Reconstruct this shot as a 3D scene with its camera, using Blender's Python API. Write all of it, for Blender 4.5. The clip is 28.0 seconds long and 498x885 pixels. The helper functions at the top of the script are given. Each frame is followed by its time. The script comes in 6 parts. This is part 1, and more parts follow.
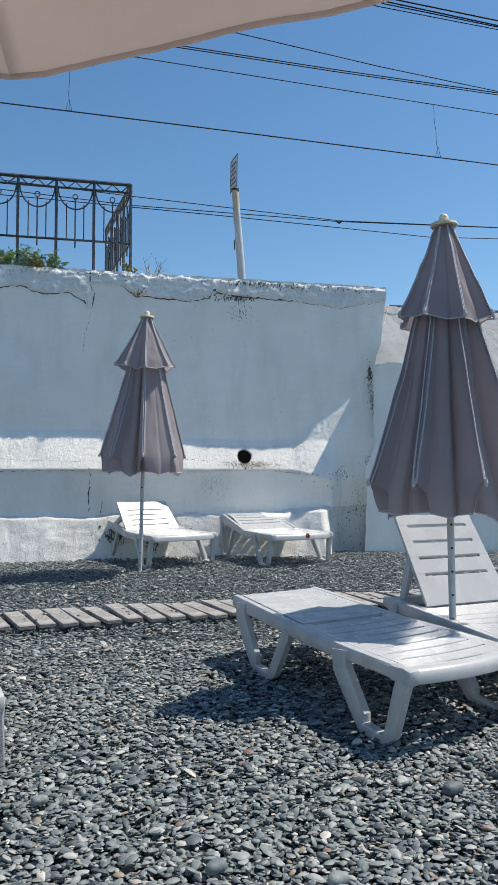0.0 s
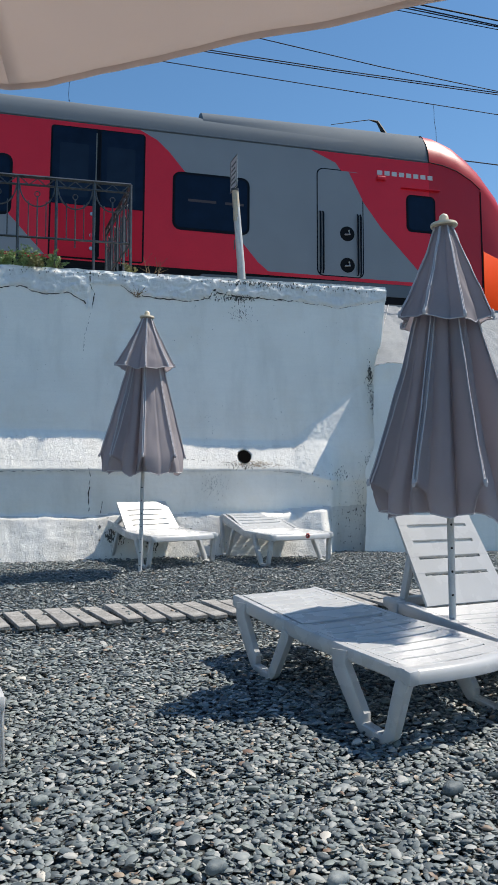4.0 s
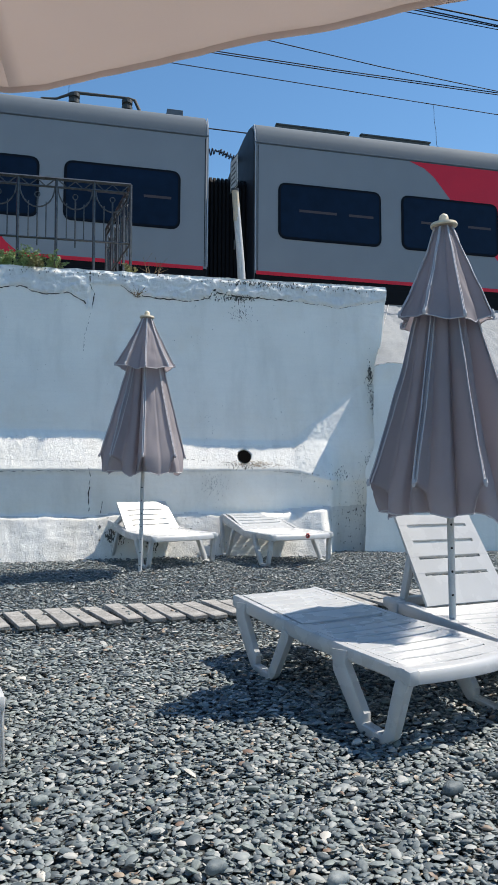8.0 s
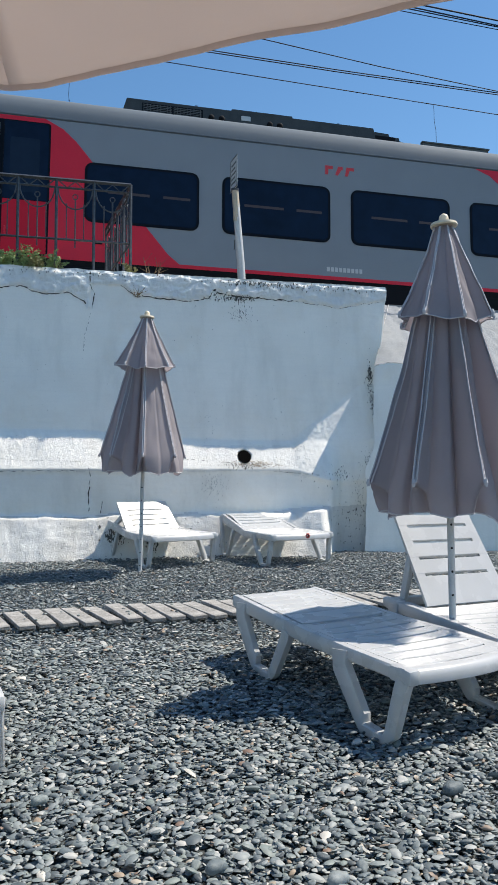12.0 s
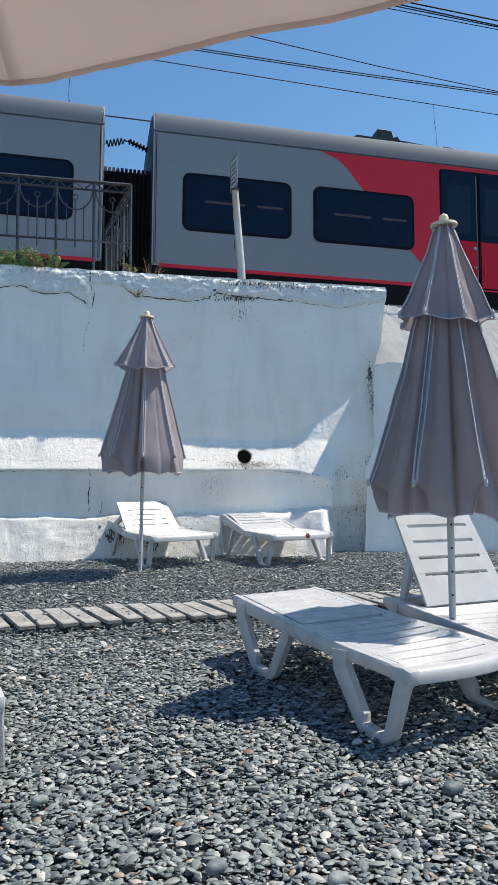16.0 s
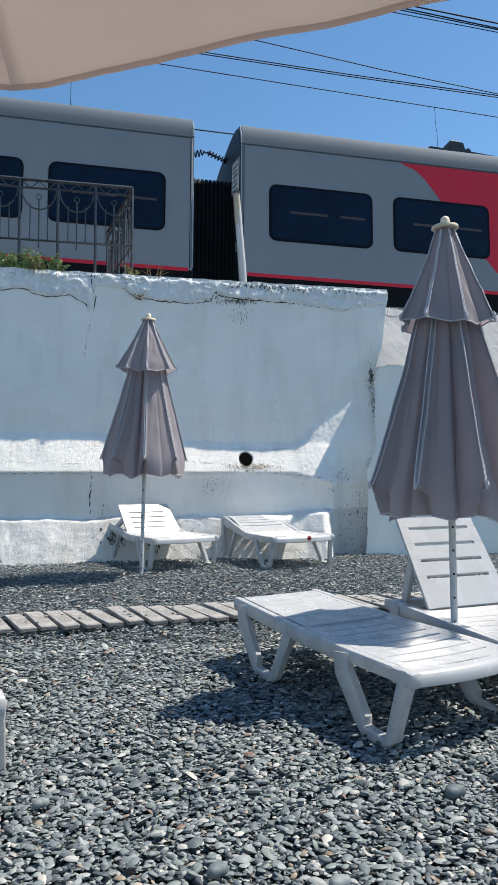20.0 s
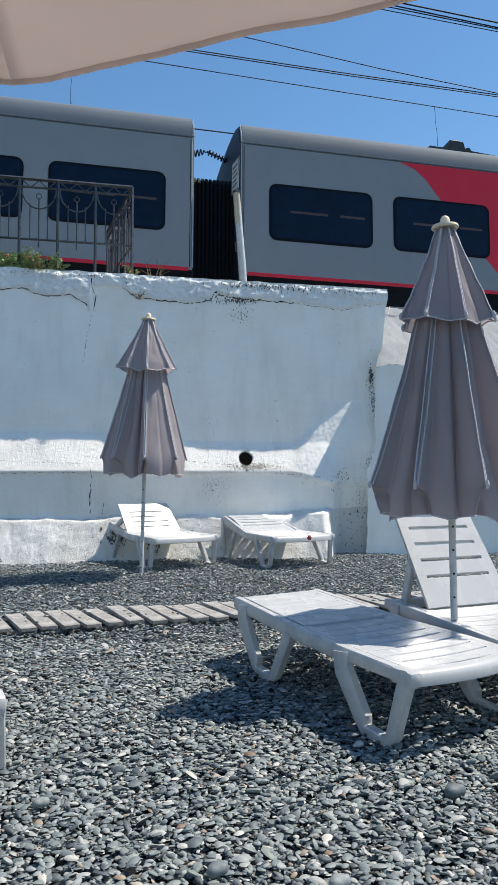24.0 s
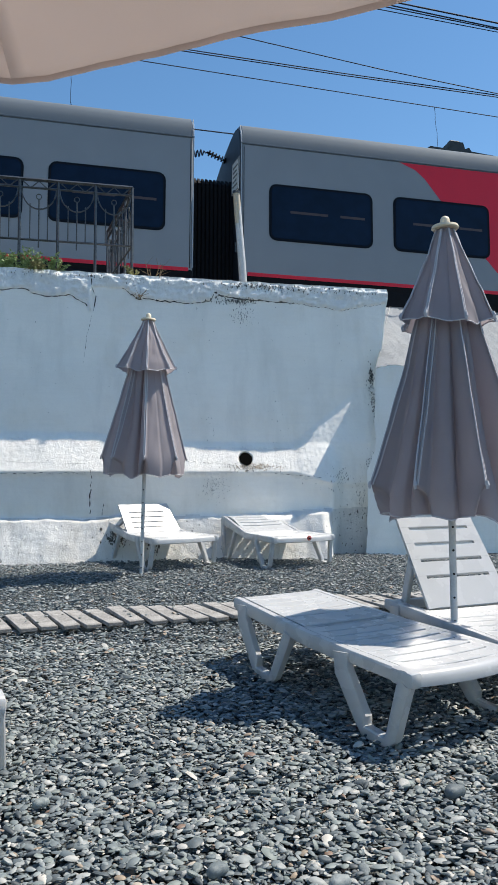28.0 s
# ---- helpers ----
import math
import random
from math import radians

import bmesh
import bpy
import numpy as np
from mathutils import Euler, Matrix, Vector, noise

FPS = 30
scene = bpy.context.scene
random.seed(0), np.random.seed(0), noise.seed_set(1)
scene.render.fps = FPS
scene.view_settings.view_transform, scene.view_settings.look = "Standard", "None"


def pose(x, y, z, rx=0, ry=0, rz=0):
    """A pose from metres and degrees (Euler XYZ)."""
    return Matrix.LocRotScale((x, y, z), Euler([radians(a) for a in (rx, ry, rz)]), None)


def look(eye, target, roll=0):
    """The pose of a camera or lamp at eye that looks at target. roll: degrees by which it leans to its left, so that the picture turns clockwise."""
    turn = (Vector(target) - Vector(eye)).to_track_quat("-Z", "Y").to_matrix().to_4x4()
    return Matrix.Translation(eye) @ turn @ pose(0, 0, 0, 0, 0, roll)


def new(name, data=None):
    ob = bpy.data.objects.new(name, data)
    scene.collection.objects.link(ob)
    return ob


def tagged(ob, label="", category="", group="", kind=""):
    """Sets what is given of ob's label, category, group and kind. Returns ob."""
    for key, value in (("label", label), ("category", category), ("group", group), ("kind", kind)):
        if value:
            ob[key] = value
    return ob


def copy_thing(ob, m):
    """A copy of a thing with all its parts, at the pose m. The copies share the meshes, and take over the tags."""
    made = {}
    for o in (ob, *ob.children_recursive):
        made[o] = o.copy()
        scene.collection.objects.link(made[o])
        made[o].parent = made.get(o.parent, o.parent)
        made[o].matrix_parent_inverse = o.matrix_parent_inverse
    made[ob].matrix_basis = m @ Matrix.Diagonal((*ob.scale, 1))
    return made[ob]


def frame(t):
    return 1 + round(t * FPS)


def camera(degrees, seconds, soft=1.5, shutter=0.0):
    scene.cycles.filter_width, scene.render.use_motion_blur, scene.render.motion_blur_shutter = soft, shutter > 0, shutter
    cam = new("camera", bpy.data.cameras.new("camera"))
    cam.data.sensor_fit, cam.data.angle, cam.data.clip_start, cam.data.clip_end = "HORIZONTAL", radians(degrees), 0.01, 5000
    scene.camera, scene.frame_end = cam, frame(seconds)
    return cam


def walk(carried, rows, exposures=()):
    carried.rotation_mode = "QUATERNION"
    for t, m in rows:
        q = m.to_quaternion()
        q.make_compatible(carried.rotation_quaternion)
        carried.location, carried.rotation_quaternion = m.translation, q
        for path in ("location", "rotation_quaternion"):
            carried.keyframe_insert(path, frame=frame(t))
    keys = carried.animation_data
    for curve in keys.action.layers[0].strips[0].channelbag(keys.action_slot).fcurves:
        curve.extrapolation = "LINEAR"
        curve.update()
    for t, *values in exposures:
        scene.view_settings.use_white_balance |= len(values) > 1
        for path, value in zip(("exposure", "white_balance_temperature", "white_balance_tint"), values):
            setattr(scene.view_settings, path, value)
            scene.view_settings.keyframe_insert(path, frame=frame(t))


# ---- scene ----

# ---------------------------------------------------------------- camera
cam = camera(38.6, 28.0, 1.05)
TILT = 92.545


def cam_row(t, right, down):
    """A small turn of the hand-held camera: picture shift in thousandths of the focal length."""
    return (t, pose(0, 0, 1.0, TILT + math.degrees(down / 1000), 0, math.degrees(right / 1000)))


walk(cam, [cam_row(0, 0, 0), cam_row(15.0, 0, 0), cam_row(16.0, 0, 0), cam_row(16.8, 0, 0), cam_row(17.0, 0, 0.2),
           cam_row(17.5, 1.2, 2.0), cam_row(18.0, 2.2, 3.4), cam_row(19.0, 1.9, 3.4), cam_row(21.0, 1.9, 3.3), cam_row(22.5, 1.9, 2.7),
           cam_row(26.0, 1.9, 2.7), cam_row(27.0, 1.9, 3.2), cam_row(28.0, 1.9, 3.2)],
     exposures=[(0.0, 0.38, 6850, 10), (3.0, 0.38, 6850, 10), (6.0, 0.6, 6850, 10), (28.0, 0.6, 6850, 10)])

# ---------------------------------------------------------------- light
SUN_TO = Vector((0.582, 0.225, 1.0)).normalized()
world = bpy.data.worlds.new("world")
scene.world = world
world.use_nodes = True
wn = world.node_tree.nodes
sky = wn.new("ShaderNodeTexSky")
sky.sky_type, sky.sun_disc = "NISHITA", False
sky.sun_elevation = math.asin(SUN_TO.z)
sky.sun_rotation = math.atan2(SUN_TO.x, SUN_TO.y)
sky.air_density, sky.dust_density, sky.ozone_density = 1.0, 0.1, 2.6
deep = wn.new("ShaderNodeHueSaturation")
deep.inputs["Hue"].default_value, deep.inputs["Saturation"].default_value, deep.inputs["Value"].default_value = 0.496, 1.18, 0.905
world.node_tree.links.new(sky.outputs[0], deep.inputs["Color"])
world.node_tree.links.new(deep.outputs[0], wn["Background"].inputs[0])
wn["Background"].inputs[1].default_value = 0.119
sun = new("sun", bpy.data.lights.new("sun", "SUN"))
sun.data.energy, sun.data.angle, sun.data.color = 4.25, radians(0.53), (1.0, 0.955, 0.88)
sun.matrix_world = look(SUN_TO * 40, (0, 0, 0))


# ---------------------------------------------------------------- materials
def mat(name, base, rough=0.6, metal=0.0, vary=0.12, scale=8.0, fine=90.0, bump=0.15, dist=0.004, spec=0.5, tint=None, coat=0.0):
    """Procedural surface: base colour with two scales of variation, uneven gloss and fine relief."""
    m = bpy.data.materials.new(name)
    m.use_nodes = True
    n, l = m.node_tree.nodes, m.node_tree.links
    b = n["Principled BSDF"]
    co = n.new("ShaderNodeTexCoord")
    big, small = n.new("ShaderNodeTexNoise"), n.new("ShaderNodeTexNoise")
    big.inputs["Scale"].default_value, big.inputs["Detail"].default_value = scale, 5.0
    small.inputs["Scale"].default_value, small.inputs["Detail"].default_value = fine, 4.0
    l.new(co.outputs["Object"], big.inputs["Vector"])
    l.new(co.outputs["Object"], small.inputs["Vector"])
    ramp = n.new("ShaderNodeValToRGB")
    dark = [c * (1 - 1.6 * vary) for c in base]
    lite = [min(1, c * (1 + vary)) for c in (tint or base)]
    ramp.color_ramp.elements[0].position, ramp.color_ramp.elements[1].position = 0.3, 0.7
    ramp.color_ramp.elements[0].color, ramp.color_ramp.elements[1].color = (*dark, 1), (*lite, 1)
    mix = n.new("ShaderNodeMath")
    mix.operation = "MULTIPLY_ADD"
    mix.inputs[1].default_value, mix.inputs[2].default_value = 0.45, 0.0
    add = n.new("ShaderNodeMath")
    add.operation = "MULTIPLY_ADD"
    add.inputs[1].default_value = 0.55
    l.new(small.outputs["Fac"], mix.inputs[0])
    l.new(big.outputs["Fac"], add.inputs[0])
    l.new(mix.outputs[0], add.inputs[2])
    l.new(add.outputs[0], ramp.inputs[0])
    l.new(ramp.outputs[0], b.inputs["Base Color"])
    rr = n.new("ShaderNodeMapRange")
    rr.inputs["To Min"].default_value, rr.inputs["To Max"].default_value = max(0.02, rough - 0.1), min(1, rough + 0.1)
    l.new(big.outputs["Fac"], rr.inputs[0])
    l.new(rr.outputs[0], b.inputs["Roughness"])
    b.inputs["Metallic"].default_value, b.inputs["Specular IOR Level"].default_value, b.inputs["Coat Weight"].default_value = metal, spec, coat
    if bump:
        bp = n.new("ShaderNodeBump")
        bp.inputs["Strength"].default_value, bp.inputs["Distance"].default_value = bump, dist
        l.new(small.outputs["Fac"], bp.inputs["Height"])
        l.new(bp.outputs[0], b.inputs["Normal"])
    return m


def pebble_material():
    m = mat("pebble", (0.2, 0.2, 0.2), 0.58, vary=0.2, scale=25, fine=160, bump=0.3, dist=0.002, spec=0.42)
    n, l = m.node_tree.nodes, m.node_tree.links
    b = n["Principled BSDF"]
    old = b.inputs["Base Color"].links[0].from_socket
    geo, obi = n.new("ShaderNodeNewGeometry"), n.new("ShaderNodeObjectInfo")
    s = n.new("ShaderNodeMath")
    s.operation = "ADD"
    l.new(geo.outputs["Random Per Island"], s.inputs[0])
    l.new(obi.outputs["Random"], s.inputs[1])
    fr = n.new("ShaderNodeMath")
    fr.operation = "FRACT"
    l.new(s.outputs[0], fr.inputs[0])
    r = n.new("ShaderNodeValToRGB")
    r.color_ramp.interpolation = "LINEAR"
    e = r.color_ramp.elements
    e[0].position, e[0].color = 0.0, (0.055, 0.067, 0.076, 1)
    e[1].position, e[1].color = 1.0, (0.2, 0.13, 0.1, 1)
    for p, c in ((0.16, (0.1, 0.122, 0.134)), (0.34, (0.148, 0.178, 0.19)), (0.52, (0.185, 0.215, 0.22)), (0.62, (0.2, 0.235, 0.222)), (0.74, (0.25, 0.28, 0.286)), (0.88, (0.33, 0.347, 0.34)), (0.95, (0.44, 0.435, 0.41)), (0.968, (0.55, 0.53, 0.48)), (0.976, (0.33, 0.26, 0.19)), (0.99, (0.27, 0.21, 0.165))):
        e.new(p).color = (*c, 1)
    l.new(fr.outputs[0], r.inputs[0])
    mx = n.new("ShaderNodeMix")
    mx.data_type, mx.blend_type = "RGBA", "OVERLAY"
    mx.inputs[0].default_value = 0.55
    l.new(r.outputs[0], mx.inputs[6])
    hs = n.new("ShaderNodeMapRange")
    hs.inputs["To Min"].default_value, hs.inputs["To Max"].default_value = 0.18, 0.7
    l.new(old, hs.inputs[0])
    l.new(hs.outputs[0], mx.inputs[7])
    for q in list(hs.inputs[0].links):
        l.remove(q)
    l.new([x for x in n if x.bl_idname == "ShaderNodeTexNoise"][0].outputs["Fac"], hs.inputs[0])
    l.new(mx.outputs[2], b.inputs["Base Color"])
    return m


def plaster_material(name, base, stain=0.5, relief=0.012, grain=55, rough_cast=0.4, specks=0.69):
    """Whitewashed plaster: brush marks, grey weather stains, black mould specks, coarse relief."""
    m = mat(name, base, 0.85, vary=0.05, scale=1.6, fine=grain, bump=rough_cast, dist=relief, spec=0.25)
    n, l = m.node_tree.nodes, m.node_tree.links
    b = n["Principled BSDF"]
    old = b.inputs["Base Color"].links[0].from_socket
    grit = [x for x in n if x.bl_idname == "ShaderNodeTexNoise"][1]
    grit.inputs["Detail"].default_value, grit.inputs["Roughness"].default_value = 9, 0.66
    co = [x for x in n if x.bl_idname == "ShaderNodeTexCoord"][0]
    mp = n.new("ShaderNodeMapping")
    mp.inputs["Scale"].default_value = (2.2, 2.2, 0.5)
    l.new(co.outputs["Object"], mp.inputs[0])
    t = n.new("ShaderNodeTexNoise")
    t.inputs["Scale"].default_value, t.inputs["Detail"].default_value, t.inputs["Roughness"].default_value = 1.8, 7, 0.62
    l.new(mp.outputs[0], t.inputs["Vector"])
    r = n.new("ShaderNodeMapRange")
    r.inputs["From Min"].default_value, r.inputs["From Max"].default_value, r.inputs["To Max"].default_value = 0.5, 0.75, stain
    l.new(t.outputs["Fac"], r.inputs[0])
    mx = n.new("ShaderNodeMix")
    mx.data_type = "RGBA"
    l.new(r.outputs[0], mx.inputs[0])
    l.new(old, mx.inputs[6])
    mx.inputs[7].default_value = (base[0] * 0.62, base[1] * 0.62, base[2] * 0.6, 1)
    sp = n.new("ShaderNodeTexNoise")
    sp.inputs["Scale"].default_value, sp.inputs["Detail"].default_value, sp.inputs["Roughness"].default_value = 14, 8, 0.7
    l.new(co.outputs["Object"], sp.inputs["Vector"])
    r2 = n.new("ShaderNodeMapRange")
    r2.inputs["From Min"].default_value, r2.inputs["From Max"].default_value = specks, specks + 0.05
    l.new(sp.outputs["Fac"], r2.inputs[0])
    m2 = n.new("ShaderNodeMix")
    m2.data_type = "RGBA"
    l.new(r2.outputs[0], m2.inputs[0])
    l.new(mx.outputs[2], m2.inputs[6])
    m2.inputs[7].default_value = (0.08, 0.08, 0.075, 1)
    wm = n.new("ShaderNodeTexNoise")
    wm.inputs["Scale"].default_value, wm.inputs["Detail"].default_value, wm.inputs["Roughness"].default_value = 1.1, 6, 0.65
    l.new(co.outputs["Object"], wm.inputs["Vector"])
    r3 = n.new("ShaderNodeMapRange")
    r3.inputs["From Min"].default_value, r3.inputs["From Max"].default_value, r3.inputs["To Max"].default_value = 0.52, 0.72, 0.35
    l.new(wm.outputs["Fac"], r3.inputs[0])
    m3 = n.new("ShaderNodeMix")
    m3.data_type = "RGBA"
    l.new(r3.outputs[0], m3.inputs[0])
    l.new(m2.outputs[2], m3.inputs[6])
    m3.inputs[7].default_value = (base[0] * 0.9, base[1] * 0.84, base[2] * 0.74, 1)
    # sideways brush marks
    mb = n.new("ShaderNodeMapping")
    mb.inputs["Scale"].default_value = (1.1, 1.1, 15)
    l.new(co.outputs["Object"], mb.inputs[0])
    br = n.new("ShaderNodeTexNoise")
    br.inputs["Scale"].default_value, br.inputs["Detail"].default_value = 2.2, 5
    l.new(mb.outputs[0], br.inputs["Vector"])
    r4 = n.new("ShaderNodeMapRange")
    r4.inputs["From Min"].default_value, r4.inputs["From Max"].default_value, r4.inputs["To Max"].default_value = 0.48, 0.72, 0.14
    l.new(br.outputs["Fac"], r4.inputs[0])
    m4 = n.new("ShaderNodeMix")
    m4.data_type = "RGBA"
    l.new(r4.outputs[0], m4.inputs[0])
    l.new(m3.outputs[2], m4.inputs[6])
    m4.inputs[7].default_value = (base[0] * 0.8, base[1] * 0.82, base[2] * 0.84, 1)
    l.new(m4.outputs[2], b.inputs["Base Color"])
    return m




def gravel_bed_material():
    """Ground between and beyond the modelled stones: packed pebble cells of mixed greys with dark joints, darkened to
    paint the shade in the gaps.
    """
    m = mat("gravel_bed", (0.05, 0.055, 0.06), 0.8, vary=0.4, scale=2, fine=140, bump=0.6, dist=0.01)
    n, l = m.node_tree.nodes, m.node_tree.links
    b = n["Principled BSDF"]
    co = [x for x in n if x.bl_idname == "ShaderNodeTexCoord"][0]
    v, e = n.new("ShaderNodeTexVoronoi"), n.new("ShaderNodeTexVoronoi")
    e.feature = "DISTANCE_TO_EDGE"
    for q in (v, e):
        q.inputs["Scale"].default_value = 38
        l.new(co.outputs["Object"], q.inputs["Vector"])
    sep = n.new("ShaderNodeSeparateColor")
    l.new(v.outputs["Color"], sep.inputs[0])
    r = n.new("ShaderNodeValToRGB")
    r.color_ramp.elements[0].color, r.color_ramp.elements[1].color = (0.02, 0.024, 0.027, 1), (0.12, 0.135, 0.135, 1)
    l.new(sep.outputs[0], r.inputs[0])
    j = n.new("ShaderNodeMapRange")
    j.inputs["From Max"].default_value = 0.16
    l.new(e.outputs["Distance"], j.inputs[0])
    mx = n.new("ShaderNodeMix")
    mx.data_type = "RGBA"
    mx.inputs[6].default_value = (0.008, 0.009, 0.01, 1)
    l.new(j.outputs[0], mx.inputs[0])
    l.new(r.outputs[0], mx.inputs[7])
    l.new(mx.outputs[2], b.inputs["Base Color"])
    bp = [x for x in n if x.bl_idname == "ShaderNodeBump"][0]
    l.new(j.outputs[0], bp.inputs["Height"])
    return m


M_GROUND = gravel_bed_material()
M_PEBBLE = pebble_material()
M_WALL = plaster_material("whitewash", (0.955, 0.922, 0.862), 0.28, 0.01, 60, 0.28)
M_COPING = plaster_material("worn_whitewash", (0.9, 0.9, 0.885), 0.4, 0.03, 45, 0.6, 0.66)
M_PIERCOP = plaster_material("bare_cement", (0.3, 0.315, 0.33), 0.6, 0.06, 30)
M_PLINTH = plaster_material("stained_whitewash", (0.81, 0.79, 0.755), 0.8, 0.016, 60, 0.7, 0.62)
# Rough whitewash, coloured darker than the wall to hold down the sunlit band.
M_LEDGE_SUNLIT = plaster_material("rough_whitewash_sun_toned", (0.86, 0.842, 0.8), 0.45, 0.024, 55, 0.6, 0.66)
M_DRAIN_SHADE = mat("drain_shade", (0.003, 0.003, 0.003), 1.0, bump=0, spec=0.02)
M_CRACK = mat("crack_dark", (0.03, 0.03, 0.03), 0.95, bump=0)
M_MOULD = mat("grey_mould", (0.1, 0.1, 0.095), 0.95, vary=0.4, scale=60, bump=0)
M_DIRT = mat("brown_dirt", (0.4, 0.34, 0.27), 0.9, vary=0.3, scale=30, bump=0.2)


def plastic_material():
    """Thin white moulded plastic: glossy, with a little daylight passing through."""
    m = mat("white_plastic", (0.57, 0.578, 0.588), 0.27, vary=0.05, scale=6, fine=200, bump=0.03, dist=0.001, spec=0.5)
    n, l = m.node_tree.nodes, m.node_tree.links
    tr, mx = n.new("ShaderNodeBsdfTranslucent"), n.new("ShaderNodeMixShader")
    tr.inputs["Color"].default_value = (0.86, 0.87, 0.88, 1)
    mx.inputs[0].default_value = 0.2
    l.new(n["Principled BSDF"].outputs[0], mx.inputs[1])
    l.new(tr.outputs[0], mx.inputs[2])
    l.new(mx.outputs[0], n["Material Output"].inputs["Surface"])
    return m


M_PLASTIC = plastic_material()


def canvas_material():
    """Thin woven cloth: some of the sun on its far side passes through."""
    m = mat("grey_canvas", (0.39, 0.355, 0.375), 0.85, vary=0.1, scale=5, fine=500, bump=0.2, dist=0.001, spec=0.2)
    n, l = m.node_tree.nodes, m.node_tree.links
    tr, mx = n.new("ShaderNodeBsdfTranslucent"), n.new("ShaderNodeMixShader")
    tr.inputs["Color"].default_value = (0.5, 0.44, 0.46, 1)
    mx.inputs[0].default_value = 0.36
    l.new(n["Principled BSDF"].outputs[0], mx.inputs[1])
    l.new(tr.outputs[0], mx.inputs[2])
    l.new(mx.outputs[0], n["Material Output"].inputs["Surface"])
    return m


M_CANVAS = canvas_material()
M_CREAM = mat("cream_plastic", (0.76, 0.65, 0.48), 0.45, vary=0.06, bump=0.05)
M_SEAM = mat("pale_seam", (0.54, 0.515, 0.535), 0.8, vary=0.08, fine=300, bump=0.1)
M_POLE = mat("painted_pole", (0.55, 0.56, 0.56), 0.4, vary=0.12, scale=12, bump=0.1)
M_HOLE_SHADE = mat("hole_shade", (0.004, 0.004, 0.004), 0.95, bump=0)
M_WOOD = mat("weathered_board", (0.24, 0.228, 0.212), 0.85, vary=0.3, scale=14, fine=80, bump=0.7, dist=0.006, tint=(0.33, 0.32, 0.305))
M_IRON = mat("black_iron", (0.036, 0.04, 0.044), 0.36, metal=0.0, vary=0.5, scale=16, fine=60, bump=0.3, spec=0.6, tint=(0.06, 0.064, 0.068))
M_PANTO = mat("pantograph_black", (0.016, 0.017, 0.02), 0.55, metal=0.0, vary=0.3, scale=10, bump=0.1, spec=0.3)
M_WIRE = mat("wire", (0.024, 0.036, 0.056), 0.8, bump=0, spec=0.2)
M_RUST = mat("rusty_white_paint", (0.58, 0.57, 0.53), 0.55, vary=0.25, scale=7, fine=40, tint=(0.56, 0.43, 0.26), bump=0.2)
M_SIGN = mat("sign_face", (0.6, 0.61, 0.6), 0.5, vary=0.1, bump=0.05)
M_RED_SIGN = mat("sign_red", (0.5, 0.08, 0.07), 0.5, vary=0.1, bump=0.05)
M_LEAF = mat("leaf", (0.28, 0.38, 0.14), 0.6, vary=0.35, scale=40, bump=0.1)
M_STALK = mat("dry_stalk", (0.22, 0.15, 0.08), 0.8, vary=0.3, scale=40, bump=0.1)
M_EARTH = mat("terrace_earth", (0.2, 0.18, 0.15), 0.9, vary=0.3, scale=3, fine=40, bump=0.6, dist=0.02)
M_TGREY = mat("train_grey", (0.272, 0.297, 0.326), 0.68, vary=0.05, scale=2, fine=60, bump=0.02, spec=0.2)
M_TRED = mat("train_red", (0.78, 0.02, 0.044), 0.34, vary=0.05, scale=2, fine=60, bump=0.02, spec=0.35)
M_TDOOR = mat("train_door_red", (0.66, 0.009, 0.03), 0.42, vary=0.05, scale=2, fine=60, bump=0.02, spec=0.25)
M_TORANGE = mat("train_orange", (0.95, 0.07, 0.004), 0.6, vary=0.04, scale=2, fine=60, bump=0.02, spec=0.06)
M_TROOF = mat("train_roof", (0.135, 0.162, 0.19), 0.78, vary=0.04, scale=1.5, fine=40, bump=0.04, spec=0.12)
M_TNOSE = mat("train_nose_red", (0.53, 0.011, 0.022), 0.36, vary=0.05, scale=2, fine=60, bump=0.02, spec=0.4)
M_TGLASS = mat("train_glass", (0.004, 0.013, 0.034), 0.07, vary=0.25, scale=1.2, fine=5, bump=0, spec=0.2)
M_TPANE = mat("door_pane", (0.008, 0.018, 0.038), 0.08, vary=0.15, scale=1.5, fine=5, bump=0, spec=0.3)
M_TFRAME = mat("train_gasket", (0.006, 0.009, 0.015), 0.6, vary=0.1, bump=0, spec=0.1)
# Shade on the car ends is put into this near-black colour.
M_TEND_SHADE = mat("train_end_shade", (0.016, 0.022, 0.034), 0.6, vary=0.15, scale=3, bump=0.05)
M_UNDER = mat("train_underframe", (0.009, 0.01, 0.013), 0.85, vary=0.3, bump=0.2, spec=0.2)
M_ROOFGEAR = mat("roof_gear", (0.045, 0.05, 0.05), 0.6, vary=0.3, scale=6, bump=0.2)
M_RUSTGREY = mat("grille_grey", (0.14, 0.15, 0.15), 0.6, vary=0.2, bump=0.1)
M_HATCH = mat("hatch_grey", (0.085, 0.095, 0.095), 0.6, vary=0.2, bump=0.1)
M_WHITE = mat("white_marking", (0.6, 0.6, 0.6), 0.5, vary=0.05, bump=0)
M_ENDLIP = mat("end_lip", (0.33, 0.37, 0.42), 0.4, vary=0.08, bump=0.02)
M_LOGO = mat("red_marking", (0.75, 0.05, 0.06), 0.5, vary=0.05, bump=0)
M_STEEL = mat("steel", (0.5, 0.5, 0.5), 0.35, metal=1.0, vary=0.15, bump=0.05)
M_BALLAST = mat("ballast", (0.17, 0.16, 0.15), 0.9, vary=0.4, scale=25, fine=80, bump=1.0, dist=0.03)


